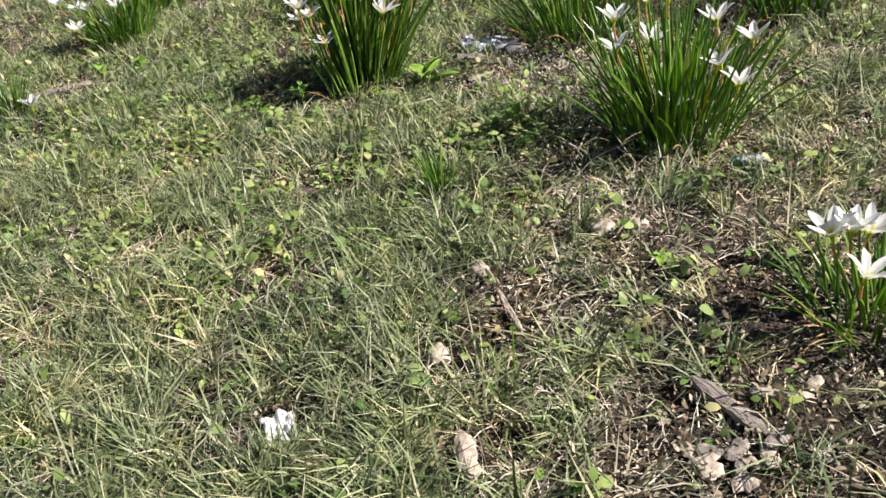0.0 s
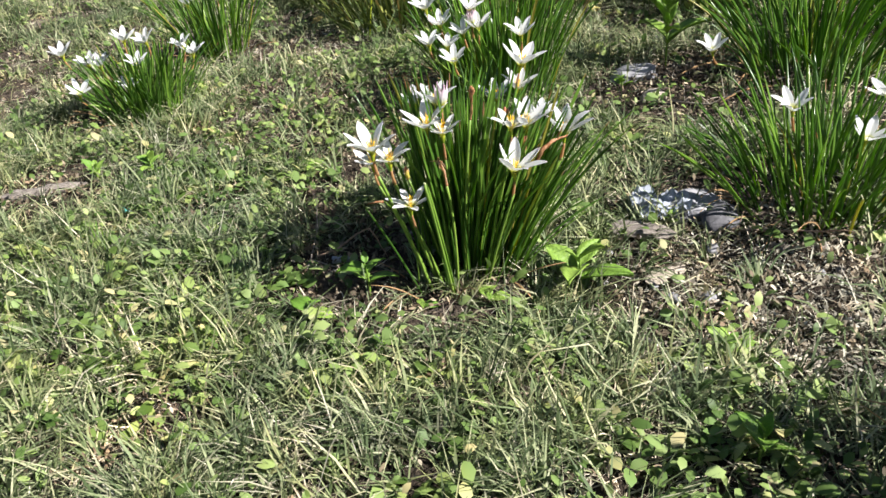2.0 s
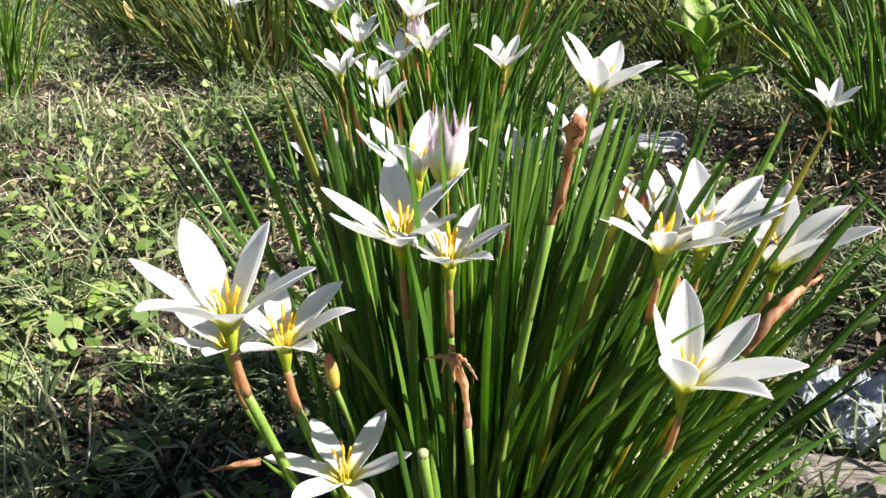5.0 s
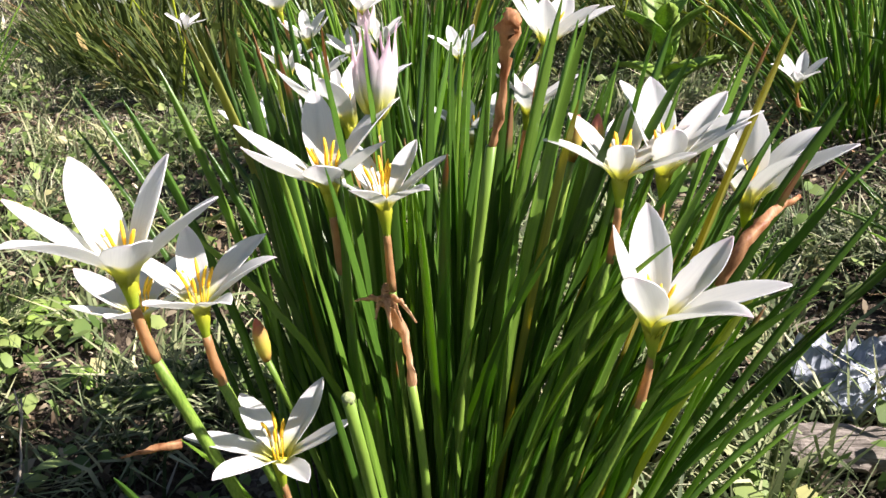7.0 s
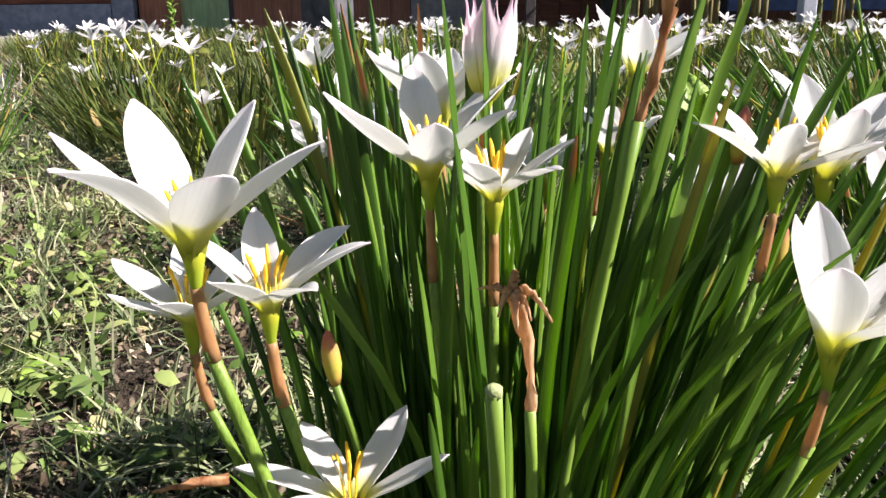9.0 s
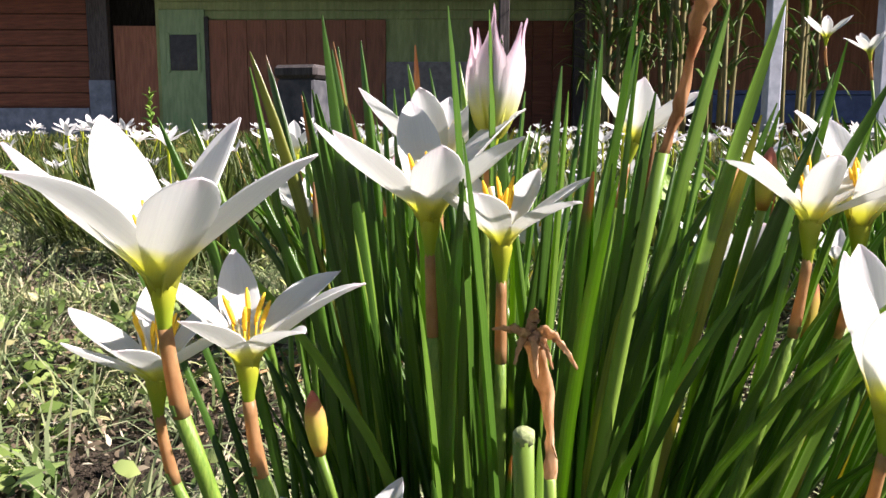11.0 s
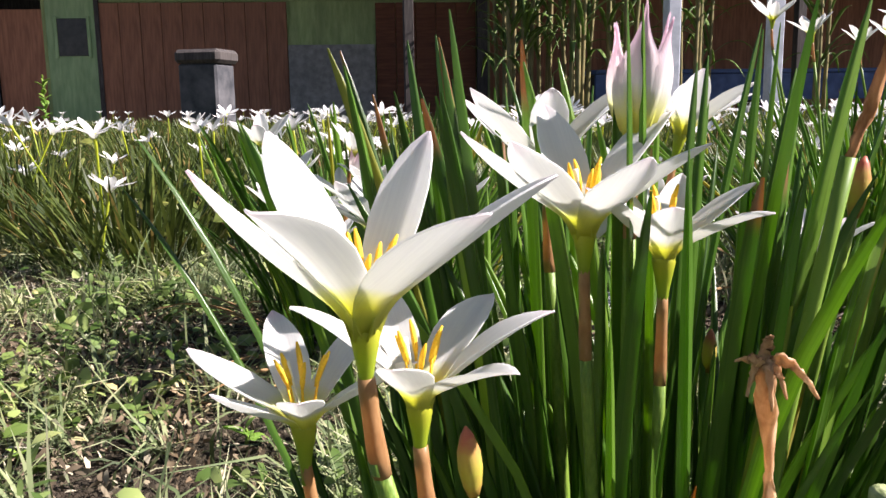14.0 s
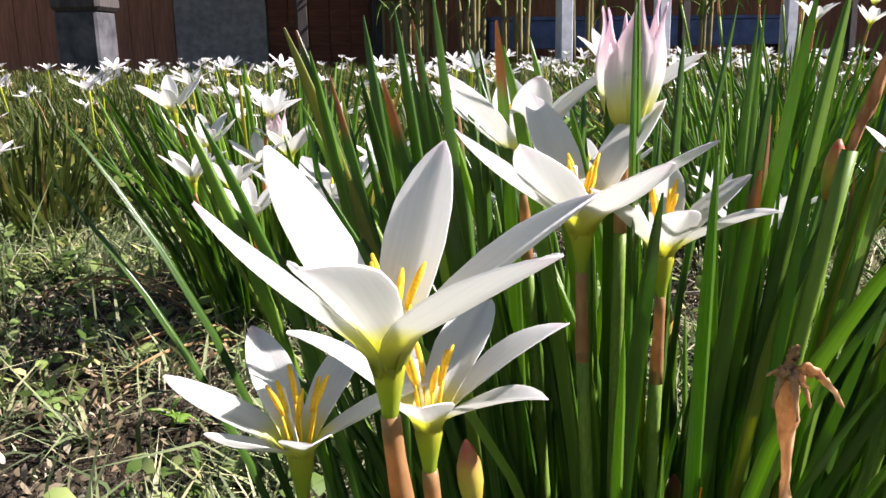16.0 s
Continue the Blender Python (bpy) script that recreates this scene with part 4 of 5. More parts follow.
def side_clump(centre, radius, count, length, blooms, seed, label, lean=38, low=False):
    r = random.Random(seed)
    at = (*centre, float(ground_z(*centre)))
    clump = thing("rain_lily_clump", at, label, "flower clump", "rain lily clumps")
    leaf_fan(clump, centre, radius, count, length, r, lean, 0.0043)
    dead_leaves(clump, centre, radius, count // 12, length * 0.8, r)
    for p in blooms:
        p = Vector(p)
        foot = Vector((centre[0] + 0.35 * (p.x - centre[0]), centre[1] + 0.35 * (p.y - centre[1]), at[2]))
        flower(clump, foot, p, REGULAR, r.uniform(0.037, 0.043), r.uniform(0, 60), (r.uniform(-0.25, 0.3), r.uniform(-0.25, 0.1), 1), False, False, r)
    return clump


BLOOMS = [
    [(0.249, 1.5390, 0.2350), (0.25, 1.5262, 0.1861), (0.3985, 1.3880, 0.1837), (0.42, 1.3638, 0.1555), (0.325, 1.4304, 0.1027), (0.316, 1.5586, 0.1812), (0.418, 1.4956, 0.2242), (0.459, 1.4235, 0.2085), (0.31, 1.5638, 0.2547), (0.355, 1.5844, 0.2460)],
    [(0.422, 0.8516, 0.1122), (0.43, 0.9151, 0.1364), (0.405, 0.9100, 0.1380), (0.45, 0.9154, 0.1324)],
    [(-1.163, 2.0926, 0.0436)],
    [(-1.195, 2.6607, 0.1376), (-1.128, 2.6704, 0.1883), (-1.097, 2.6435, 0.1405), (-1.03, 2.7433, 0.1460), (-0.985, 2.6935, 0.1427), (-1.211, 2.5727, 0.1048), (-1.13, 2.6389, 0.0871), (-1.274, 2.6517, 0.1691), (-1.081, 2.6810, 0.1800), (-1.219, 2.6532, 0.1451)],
    [(-1.15, 3.0630, 0.1617), (-1.07, 3.0717, 0.1823)],
    [(-0.39, 2.5444, 0.2162), (-0.405, 2.4897, 0.1946), (-0.375, 2.5074, 0.1838), (-0.36, 2.4847, 0.1622), (-0.345, 2.5396, 0.1979), (-0.318, 2.5492, 0.2035), (-0.335, 2.5569, 0.2391), (-0.415, 2.5464, 0.2474), (-0.235, 2.5402, 0.1879)],
    [(0.1775, 2.1225, 0.1858), (0.271, 2.0918, 0.1487), (0.299, 2.1082, 0.2049)],
    [(0.118, 2.5252, 0.1413), (0.358, 2.6820, 0.3194), (0.225, 2.7780, 0.3837), (0.296, 2.7991, 0.3671), (0.4, 2.7600, 0.3525), (0.45, 2.8179, 0.3863)],
    [(0.74, 2.0879, 0.2086), (0.88, 2.1066, 0.2298), (0.7, 2.2031, 0.2862), (0.8, 2.2324, 0.2982)],
    [(0.5, 2.9795, 0.3668), (0.66, 2.9123, 0.3223), (0.72, 2.9702, 0.3561), (0.58, 3.0281, 0.3900), (0.83, 2.9776, 0.3967)],
]
LABELS = ["tall clump of rain lilies with several open white blooms", "small clump of rain lilies with four white blooms on dug soil", "thin young tuft of rain lily with one low bloom",
          "rain lily clump with many white blooms beside dark dug soil", "leafy rain lily clump with few blooms by the bare path", "rain lily clump with clustered white blooms beside a larger one",
          "low spreading rain lily clump with few blooms beside stones", "tall grassy rain lily clump with a single low bloom", "dark grassy rain lily clump at the edge of the bed", "grassy rain lily clump in the shaded bed"]
for i, ((cx, cy, cr, count, length), blooms) in enumerate(zip(CLUMPS, BLOOMS)):
    made = side_clump((cx, cy), cr, count, length, blooms, 30 + i, LABELS[i], {1: 38, 5: 17, 6: 34, 7: 34}.get(i, 24))
    if i == 5:
        flower(made, (cx, cy - 0.03, 0.01), (-0.33, 2.55, 0.215), REGULAR, 0.034, 20, (0.05, -0.1, 1), True, False, random.Random(3))


# ---- the far flower bed ----
def far_bloom_mesh(seed):
    """A small bloom for the far bed: six folded petals and a yellow heart's tube."""
    r = random.Random(seed)
    verts, faces = [], []
    for i in range(6):
        a, s = radians(60 * i + r.uniform(-9, 9)), r.uniform(0.038, 0.046)
        tilt = radians(r.uniform(42, 62))
        c, d = math.cos(a), math.sin(a)
        prof = [(0.0, 0.002), (0.3, 0.0056), (0.62, 0.0068), (0.86, 0.0045), (1.0, 0.0006)]
        k = len(verts)
        for q, w in prof:
            rad, up = s * q * math.sin(tilt * min(1, 0.3 + q)) + 0.002, s * q * math.cos(tilt * min(1, 0.3 + q))
            for u, lift in ((-w, 0.0015), (0, 0), (w, 0.0015)):
                verts.append((rad * c - u * d, rad * d + u * c, up + lift))
        for q in range(4):
            for j in range(2):
                b = k + q * 3 + j
                faces.append((b, b + 1, b + 4, b + 3))
    whites = len(faces)
    v, f = ring_tube([(0, 0, 0.010), (0, 0, -0.010), (-0.004, 0, -0.06), (-0.010, 0, -0.14)], [0.0042, 0.0024, 0.0019, 0.0018], 5)
    faces += [tuple(i + len(verts) for i in g) for g in f]
    mesh = mesh_of("flower", verts + v, faces, FAR_PETAL, True)
    mesh.materials.append(TUBE)
    mesh.polygons.foreach_set("material_index", [0] * whites + [1] * (len(faces) - whites))
    return mesh


def joined_leaves(count, radius, length, seed):
    """All the leaves of a far clump in one mesh."""
    r = np.random.default_rng(seed)
    n = count
    rr, az = radius * np.sqrt(r.uniform(0, 1, n)), r.uniform(0, 2 * np.pi, n)
    tilt = 0.06 + 0.75 * (rr / radius) ** 1.3 + r.normal(0, 0.1, n)
    out_az = az + r.normal(0, 0.5, n)
    size, wide = length * r.uniform(0.6, 1.1, n), 0.0026 * r.uniform(0.8, 1.3, n)
    out = np.stack([np.cos(out_az), np.sin(out_az), np.zeros(n)], -1)
    side = np.stack([-np.sin(out_az), np.cos(out_az), np.zeros(n)], -1)
    up = np.array([0, 0, 1.0])
    p = np.stack([rr * np.cos(az), rr * np.sin(az), np.zeros(n)], -1)
    rows = []
    for j in range(5):
        rows.append(p)
        t = (tilt + 0.5 * (j / 4) ** 2)[:, None]
        p = p + size[:, None] * 0.25 * (out * np.sin(t) + up * np.cos(t))
    ws = [0.8, 1.0, 1.0, 0.8, 0.12]
    verts = np.stack([q + s * side * (wide * w)[:, None] for q, w in zip(rows, ws) for s in (-1, 1)], 1).reshape(-1, 3)
    k = np.arange(n)[:, None] * 10
    tris = np.concatenate([np.concatenate([k + [2 * j, 2 * j + 1, 2 * j + 3], k + [2 * j, 2 * j + 3, 2 * j + 2]], 1) for j in range(4)], 1).reshape(-1, 3)
    return array_mesh("leaves", verts, tris, FAR_LEAF, True)


FAR_PETAL = plain_material("far_petal", (0.80, 0.80, 0.78), (0.88, 0.87, 0.86), 60, 0.5, 0.35, 0)
FAR_LEAF = blade_material("far_lily_leaf", [(0.0, (0.030, 0.046, 0.011)), (0.55, (0.060, 0.090, 0.020)), (0.90, (0.12, 0.155, 0.038)), (1.0, (0.30, 0.19, 0.08))], 0.45, 0.25)
BED_LEAF = blade_material("bed_undergrowth", [(0.0, (0.030, 0.055, 0.012)), (0.5, (0.095, 0.13, 0.032)), (0.85, (0.24, 0.26, 0.07)), (1.0, (0.46, 0.33, 0.15))], 0.5, 0.3)
FAR_BLOOMS = [far_bloom_mesh(i) for i in range(4)]


def far_clump(seed, few=False):
    r = random.Random(seed)
    clump = thing("rain_lily_clump", (0, 0, 0), "rain lily clump in the far bed with few blooms" if few else "rain lily clump in the flower bed with many white blooms", "flower clump", "rain lilies of the far bed")
    tagged(part("leaves", joined_leaves(330, 0.17, 0.20, seed), clump), kind="stuff")
    for i in range(r.randint(1, 2) if few else r.randint(3, 5)):
        rr, az = 0.17 * math.sqrt(r.random()), r.uniform(0, 2 * math.pi)
        top = Vector((rr * math.cos(az), rr * math.sin(az), r.uniform(0.13, 0.25)))
        part("flower", FAR_BLOOMS[i % 4], clump, frame_on(top, (r.uniform(-0.5, 0.5), r.uniform(-0.6, 0.3), 1), r.uniform(0, 1)))
    return clump


def bed_edge(y):
    """Where the bed ends towards the path."""
    return -0.98 - 0.46 * (y - 3.75)


def bed_undergrowth():
    r = np.random.default_rng(83)
    x, y = scatter(42000, (-3.2, 4.2, 3.15, 9.5), lambda x, y: np.where((x > bed_edge(y) - 0.15) & (x < 2.0 + 0.62 * (y - 3.35)), (0.25 + 0.9 * patchy(x, y, 0.35, 84)) * np.clip(1.6 - 0.18 * (y - 3.2), 0.25, 1), 0), r)
    flat_leaves("bed_undergrowth", x, y, 0.030, BED_LEAF, "dark leafy undergrowth between the far lilies", r, 0.6, 0.055, 0.60)


def far_bed():
    r = random.Random(77)
    made = []
    models = []
    y = 3.38
    while y < 12.6:
        step = 0.36 + 0.05 * (y - 3.35)
        x = max(bed_edge(y), -3.4) + r.uniform(0, 0.25)
        right = 1.8 + 0.62 * (y - 3.35)
        while x < right:
            cx, cy = x + r.uniform(-0.12, 0.12), y + r.uniform(-0.15, 0.15)
            if len(models) < 7:
                ob = far_clump(200 + len(models), len(models) > 3)
                ob.matrix_basis = Matrix.Translation((cx, cy, float(ground_z(cx, cy))))
                models.append(ob)
            else:
                m = Matrix.Translation((cx, cy, float(ground_z(cx, cy)))) @ Matrix.Rotation(r.uniform(0, 6.28), 4, "Z")
                copy_thing(r.choice(models[4:] if r.random() < (y - 4.2) * 0.3 else models[:4]), m)
            x += step * r.uniform(0.75, 1.35)
        y += step * 0.95


bed_undergrowth()
far_bed()


# ---- the house and the yard ----
def box(name, size, at, material, parent, label="", bevel=0.006, turn=None):
    """A bevelled box whose middle is at a place under its parent."""
    bm = bmesh.new()
    bmesh.ops.create_cube(bm, size=1)
    bmesh.ops.scale(bm, vec=size, verts=bm.verts)
    if bevel:
        bmesh.ops.bevel(bm, geom=bm.edges[:], offset=min(bevel, min(size) * 0.3), segments=1, affect="EDGES")
    mesh = bpy.data.meshes.new(name)
    bm.to_mesh(mesh)
    bm.free()
    mesh.materials.append(material)
    m = Matrix.Translation(at)
    return part(name, mesh, parent, m @ turn if turn else m, label)


GREEN_PAINT = plain_material("green_paint", (0.20, 0.27, 0.10), (0.31, 0.37, 0.16), 6, 0.7, stretch=(3, 1, 0.6))
DOOR_PAINT = plain_material("door_paint", (0.18, 0.29, 0.13), (0.28, 0.39, 0.20), 6, 0.65, stretch=(3, 1, 0.5))
BROWN_BOARD = plain_material("brown_board", (0.20, 0.085, 0.05), (0.34, 0.15, 0.085), 5, 0.75, stretch=(5, 1, 0.5))
RED_BOARD = plain_material("red_brown_plank", (0.08, 0.027, 0.014), (0.17, 0.062, 0.032), 5, 0.75, stretch=(0.5, 1, 5))
GREY_BLOCK = plain_material("grey_block", (0.17, 0.16, 0.15), (0.30, 0.29, 0.27), 9, 0.9)
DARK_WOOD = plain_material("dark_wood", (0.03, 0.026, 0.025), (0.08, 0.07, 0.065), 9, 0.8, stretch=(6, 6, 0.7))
DARK_GLASS = plain_material("dark_pane", (0.025, 0.025, 0.028), (0.05, 0.05, 0.05), 9, 0.2, bump=0)
TIN = plain_material("roof_tin", (0.42, 0.43, 0.45), (0.60, 0.61, 0.62), 4, 0.4, stretch=(6, 1, 1))
STEEL = plain_material("grey_steel_post", (0.34, 0.37, 0.42), (0.48, 0.51, 0.56), 12, 0.45)
CONCRETE = plain_material("concrete", (0.14, 0.14, 0.135), (0.24, 0.235, 0.225), 7, 0.9)
BLUE = plain_material("blue_tarp", (0.03, 0.06, 0.15), (0.07, 0.12, 0.26), 5, 0.5)
PALE_BLUE = plain_material("pale_blue_paint", (0.09, 0.115, 0.15), (0.18, 0.21, 0.26), 8, 0.6)


def house():
    base = thing("house", (0.836, 15.64, 0.01), "single-storey timber house with green and brown boarded front", "house")
    base.rotation_euler = (0, 0, radians(-5.7))
    # x across the front, y towards the yard is negative
    def px(u):
        return (u - 784) * 14 / 1517

    def high(v):
        return 0.46 + 14 * math.tan(math.atan((441 - v) / 1517) - radians(7.7))

    box("wall", (px(1010) - px(262), 0.15, 2.9), ((px(1010) + px(262)) / 2, 0.08, 1.45), GREEN_PAINT, base, "green-painted board wall")
    # planked left end with an open dark gap
    for i in range(9):
        box("plank", (px(142) + 8.6, 0.04, 0.235), ((px(142) - 8.6) / 2, 0.0 + 0.006 * (i % 2), 0.62 + 0.25 * i), RED_BOARD, base)
    box("plinth", (px(142) + 8.6, 0.25, 0.5), ((px(142) - 8.6) / 2, 0.02, 0.25), PALE_BLUE, base, "pale blue painted plinth")
    # dark sheet added behind the planks, so no sky shows in their slits
    box("added_plank_backing", (px(142) + 8.6, 0.05, 2.9), ((px(142) - 8.6) / 2, 0.06, 1.45), DARK_WOOD, base)
    # the open passage's shade is put into this wall's dark colour
    box("inner_wall", (3.0, 0.1, 2.8), (px(205), 0.9, 1.4), DARK_WOOD, base, "dark-coloured wall giving the open passage its shade")
    box("post", (0.33, 0.14, 2.8), (px(163), -0.02, 1.4), DARK_WOOD, base, "dark timber corner post")
    box("post_foot", (0.36, 0.17, 0.95), (px(163), -0.02, 0.47), PALE_BLUE, base, "pale blue post foot")
    box("half_door", (px(266) - px(186), 0.05, high(85)), ((px(266) + px(186)) / 2, 0.05, high(85) / 2), BROWN_BOARD, base, "brown boarded half door")
    door = box("door", (px(350) - px(270), 0.06, 2.05), ((px(350) + px(270)) / 2, -0.03, 1.03), DOOR_PAINT, base, "green panelled door with a small dark window")
    box("pane", (0.44, 0.02, 0.56), (0.02, -0.035, 0.35), DARK_GLASS, door, "dark small window pane")
    for s in (-1, 1):
        box("door_frame", (0.05, 0.03, 0.62), (0.02 + s * 0.245, -0.04, 0.35), DOOR_PAINT, door)
    wide = px(664) - px(354)
    for i in range(9):
        box("board", (wide / 9 - 0.006, 0.05, high(76)), (px(354) + wide / 9 * (i + 0.5), -0.03 - 0.004 * (i % 2), high(76) / 2), BROWN_BOARD, base)
    box("batten", (0.07, 0.08, high(70)), (px(353), -0.04, high(70) / 2), DARK_WOOD, base)
    box("plinth", (px(812) - px(664) - 0.02, 0.22, high(150)), ((px(664) + px(812)) / 2, -0.01, high(150) / 2), GREY_BLOCK, base, "grey block footing")
    wide = px(985) - px(813)
    for i in range(5):
        box("board", (wide / 5 - 0.006, 0.05, high(78)), (px(813) + wide / 5 * (i + 0.5), -0.03 - 0.004 * (i % 2), high(78) / 2), RED_BOARD, base)
    box("post", (0.16, 0.16, 2.8), (px(995), -0.10, 1.4), DARK_WOOD, base, "dark timber corner post")
    for i in range(14):
        box("weatherboard", (px(1010) - px(268), 0.02, 0.13), ((px(1010) + px(268)) / 2, -0.006, high(76) + 0.08 + 0.14 * i), GREEN_PAINT, base) if i < 4 else None
    roof = box("roof", (12.5, 4.6, 0.05), (-3.0, 1.5, 2.75), TIN, base, "grey corrugated tin roof", turn=Matrix.Rotation(radians(9), 4, "X"))
    box("fascia", (12.5, 0.04, 0.16), (-3.0, -0.76, high(4) + 0.09), DARK_WOOD, base, "dark eaves board")
    box("back_wall", (9.5, 0.15, 2.8), (-3.0, 3.6, 1.4), GREY_BLOCK, base)
    return base


house()


PILLAR = plain_material("pillar_concrete", (0.03, 0.034, 0.04), (0.10, 0.10, 0.105), 6, 0.85, bump=0.6, deep=0.01)


def short_pillar():
    at = (-1.04, 9.69, 0.01)
    base = thing("garden_pillar", at, "short weathered dark concrete pillar among the flowers", "pillar")
    base.rotation_euler = (0, 0, radians(-22))
    box("shaft", (0.36, 0.36, 0.66), (0, 0, 0.33), PILLAR, base, "", 0.02)
    box("cap", (0.42, 0.42, 0.12), (0.01, 0, 0.72), DARK_WOOD, base, "dark stained cap", 0.03)


short_pillar()


def shed():
    base = thing("open_shed", (3.5, 14.2, 0.01), "open yard shed with a dark inside and tin roof", "shed")
    box("wall", (26, 0.12, 2.9), (10.5, 2.2, 1.45), BROWN_BOARD, base, "brown back wall in shade")
    box("roof", (26.4, 4.2, 0.06), (10.5, 0.4, 2.9), TIN, base, "tin roof")
    for x in (-2.3, 3.1, 6.0, 10.2, 14.6, 19.0, 23.2):
        box("post", (0.12, 0.12, 2.87), (x, -1.5, 1.435), DARK_WOOD, base, "dark timber post")
    box("bench", (5.5, 0.9, 0.06), (3.4, 0.2, 0.72), BLUE, base, "blue covered bench")
    box("bench_apron", (5.5, 0.05, 0.40), (3.4, -0.22, 0.48), BLUE, base, "blue cloth front")
    for x in (0.8, 3.4, 6.0):
        box("leg", (0.08, 0.7, 0.68), (x, 0.2, 0.34), DARK_WOOD, base)


shed()


def steel_post(x):
    base = thing("steel_post", (x, 10.0, 0.012), "upright grey steel post at the edge of the flower bed", "post", "steel posts")
    box("shaft", (0.14, 0.14, 2.8), (0, 0, 1.4), STEEL, base, "", 0.012)
    box("foot_plate", (0.26, 0.26, 0.02), (0, 0, 0.012), STEEL, base)


for post_x in (3.47, 4.60, 6.2):
    steel_post(post_x)


def yard_path():
    """A pale trodden strip at the bed's left, part of the yard's ground."""
    verts, faces, n = [], [], 30
    for i in range(n):
        y = 4.6 + i * 0.42
        x0, x1 = -9.0, -1.75 - 0.30 * (y - 4.6) - 0.08 * math.sin(i * 1.7)
        for x in (x0, x1):
            verts.append((x, y, float(ground_z(x, y)) + 0.012))
    for i in range(n - 1):
        faces.append((2 * i, 2 * i + 1, 2 * i + 3, 2 * i + 2))
    ob = new("path", mesh_of("path", verts, faces, CONCRETE))
    tagged(ob, "pale grey concrete yard path beside the flower bed", "path", kind="structure")


yard_path()


# ---- weeds, stones and litter on the ground ----
def weed_leaf_mesh(slim, droop, serrate):
    """An ovate leaf one unit long, folded along its midrib, x along and z up, with a real edge thickness."""
    rows, verts, faces = 11, [], []
    for i in range(rows):
        s = i / (rows - 1)
        w = slim * math.sin(math.pi * min(1, s * 0.97 + 0.03)) ** 0.8 * (1.08 - 0.35 * s)
        w *= 1 + (serrate * (0.5 - (i % 2)))
        z = 0.12 * math.sin(s * 2.2) - droop * s * s
        for u, k in ((-1, 0.10), (-0.5, 0.02), (0, -0.03), (0.5, 0.02), (1, 0.10)):
            verts.append((s, u * w, z + k * (0.6 + w)))
        for u, k in ((-1, 0.10), (-0.5, 0.02), (0, -0.03), (0.5, 0.02), (1, 0.10)):
            verts.append((s, u * w, z + k * (0.6 + w) - 0.012))
    for i in range(rows - 1):
        for j in range(4):
            a = i * 10 + j
            faces.append((a, a + 10, a + 11, a + 1))
            faces.append((a + 5, a + 6, a + 16, a + 15))
        for a, b in ((0, 5), (9, 4)):
            faces.append((i * 10 + a, i * 10 + b, i * 10 + b + 10, i * 10 + a + 10))
    return mesh_of("leaf", verts, faces, WEED, True)


WEED_LEAVES = [weed_leaf_mesh(0.27, 0.25, 0.10), weed_leaf_mesh(0.30, 0.05, 0.08), weed_leaf_mesh(0.34, 0.4, 0.0), weed_leaf_mesh(0.18, 0.3, 0.0)]


def weed(at, height, leaves, size, seed, label, lift=0.35, shapes=(0, 1)):
    """A broad-leaved weed: a short stem with pairs of leaves up it."""
    r = random.Random(seed)
    base = thing("weed", (at[0], at[1], float(ground_z(*at)) - 0.003), label, "weed", "broad-leaved weeds")
    v, f = ring_tube(bezier((0, 0, 0), (0.004, 0.002, height * 0.5), (0.002, -0.004, height), 6), [0.0022, 0.002, 0.002, 0.0018, 0.0015, 0.001], 6)
    part("stem", mesh_of("stem", v, f, STALK, True), base)
    for i in range(leaves):
        h = height * (0.35 + 0.65 * (i + 0.5) / leaves)
        az = i * 2.4 + r.uniform(-0.3, 0.3)
        s = size * r.uniform(0.7, 1.1) * (1 if i < leaves - 2 else 0.6)
        m = Matrix.Translation((0.002, 0, h)) @ Matrix.Rotation(az, 4, "Z") @ Matrix.Rotation(-lift + r.uniform(-0.25, 0.25) - 0.5 * (i / leaves), 4, "Y") @ Matrix.Rotation(r.uniform(-0.3, 0.3), 4, "X") @ Matrix.Diagonal((s, s, s, 1))
        part("leaf", WEED_LEAVES[r.choice(shapes)], base, m)
    return base


weed((-0.125, 1.933), 0.060, 6, 0.072, 1, "bright green broad-leaved weed with toothed leaves", 0.25, (0, 1))
weed((-0.425, 1.925), 0.060, 7, 0.040, 2, "green weed with oval leaves in the clump's shade", 0.2, (2, 1))
weed((-0.494, 1.855), 0.030, 4, 0.042, 3, "low green weed with smooth oval leaves", 0.15, (2,))
weed((0.06, 1.60), 0.050, 5, 0.045, 4, "green weed beside a tall lily clump", 0.5, (2, 1))
weed((0.055, 1.79), 0.030, 5, 0.036, 5, "yellow-green low weed on dry soil", 0.3, (1, 2))
weed((0.055, 2.80), 0.16, 9, 0.10, 6, "tall leafy green weed on bare dark soil", 0.55, (0, 3))
weed((-0.045, 2.67), 0.030, 5, 0.035, 7, "small green weed beside a grey stone", 0.4, (1, 2))
weed((-0.245, 1.885), 0.022, 4, 0.030, 8, "small yellowish seedling in front of the lilies", 0.2, (2,))
weed((-0.34, 1.885), 0.018, 3, 0.030, 9, "small yellowish seedling in front of the lilies", 0.1, (2,))
weed((-0.95, 2.33), 0.050, 8, 0.032, 10, "yellow-green weed beside dark dug soil", 0.4, (1, 2))
weed((-1.05, 2.30), 0.040, 7, 0.034, 11, "yellow-green weed beside dark dug soil", 0.4, (1, 2))
weed((0.47, 0.80), 0.040, 6, 0.038, 12, "light green weed at the foot of a small lily clump", 0.5, (1, 2))
weed((-0.62, 2.33), 0.020, 5, 0.035, 13, "flat green weed rosette in the grass", 0.1, (1, 2))
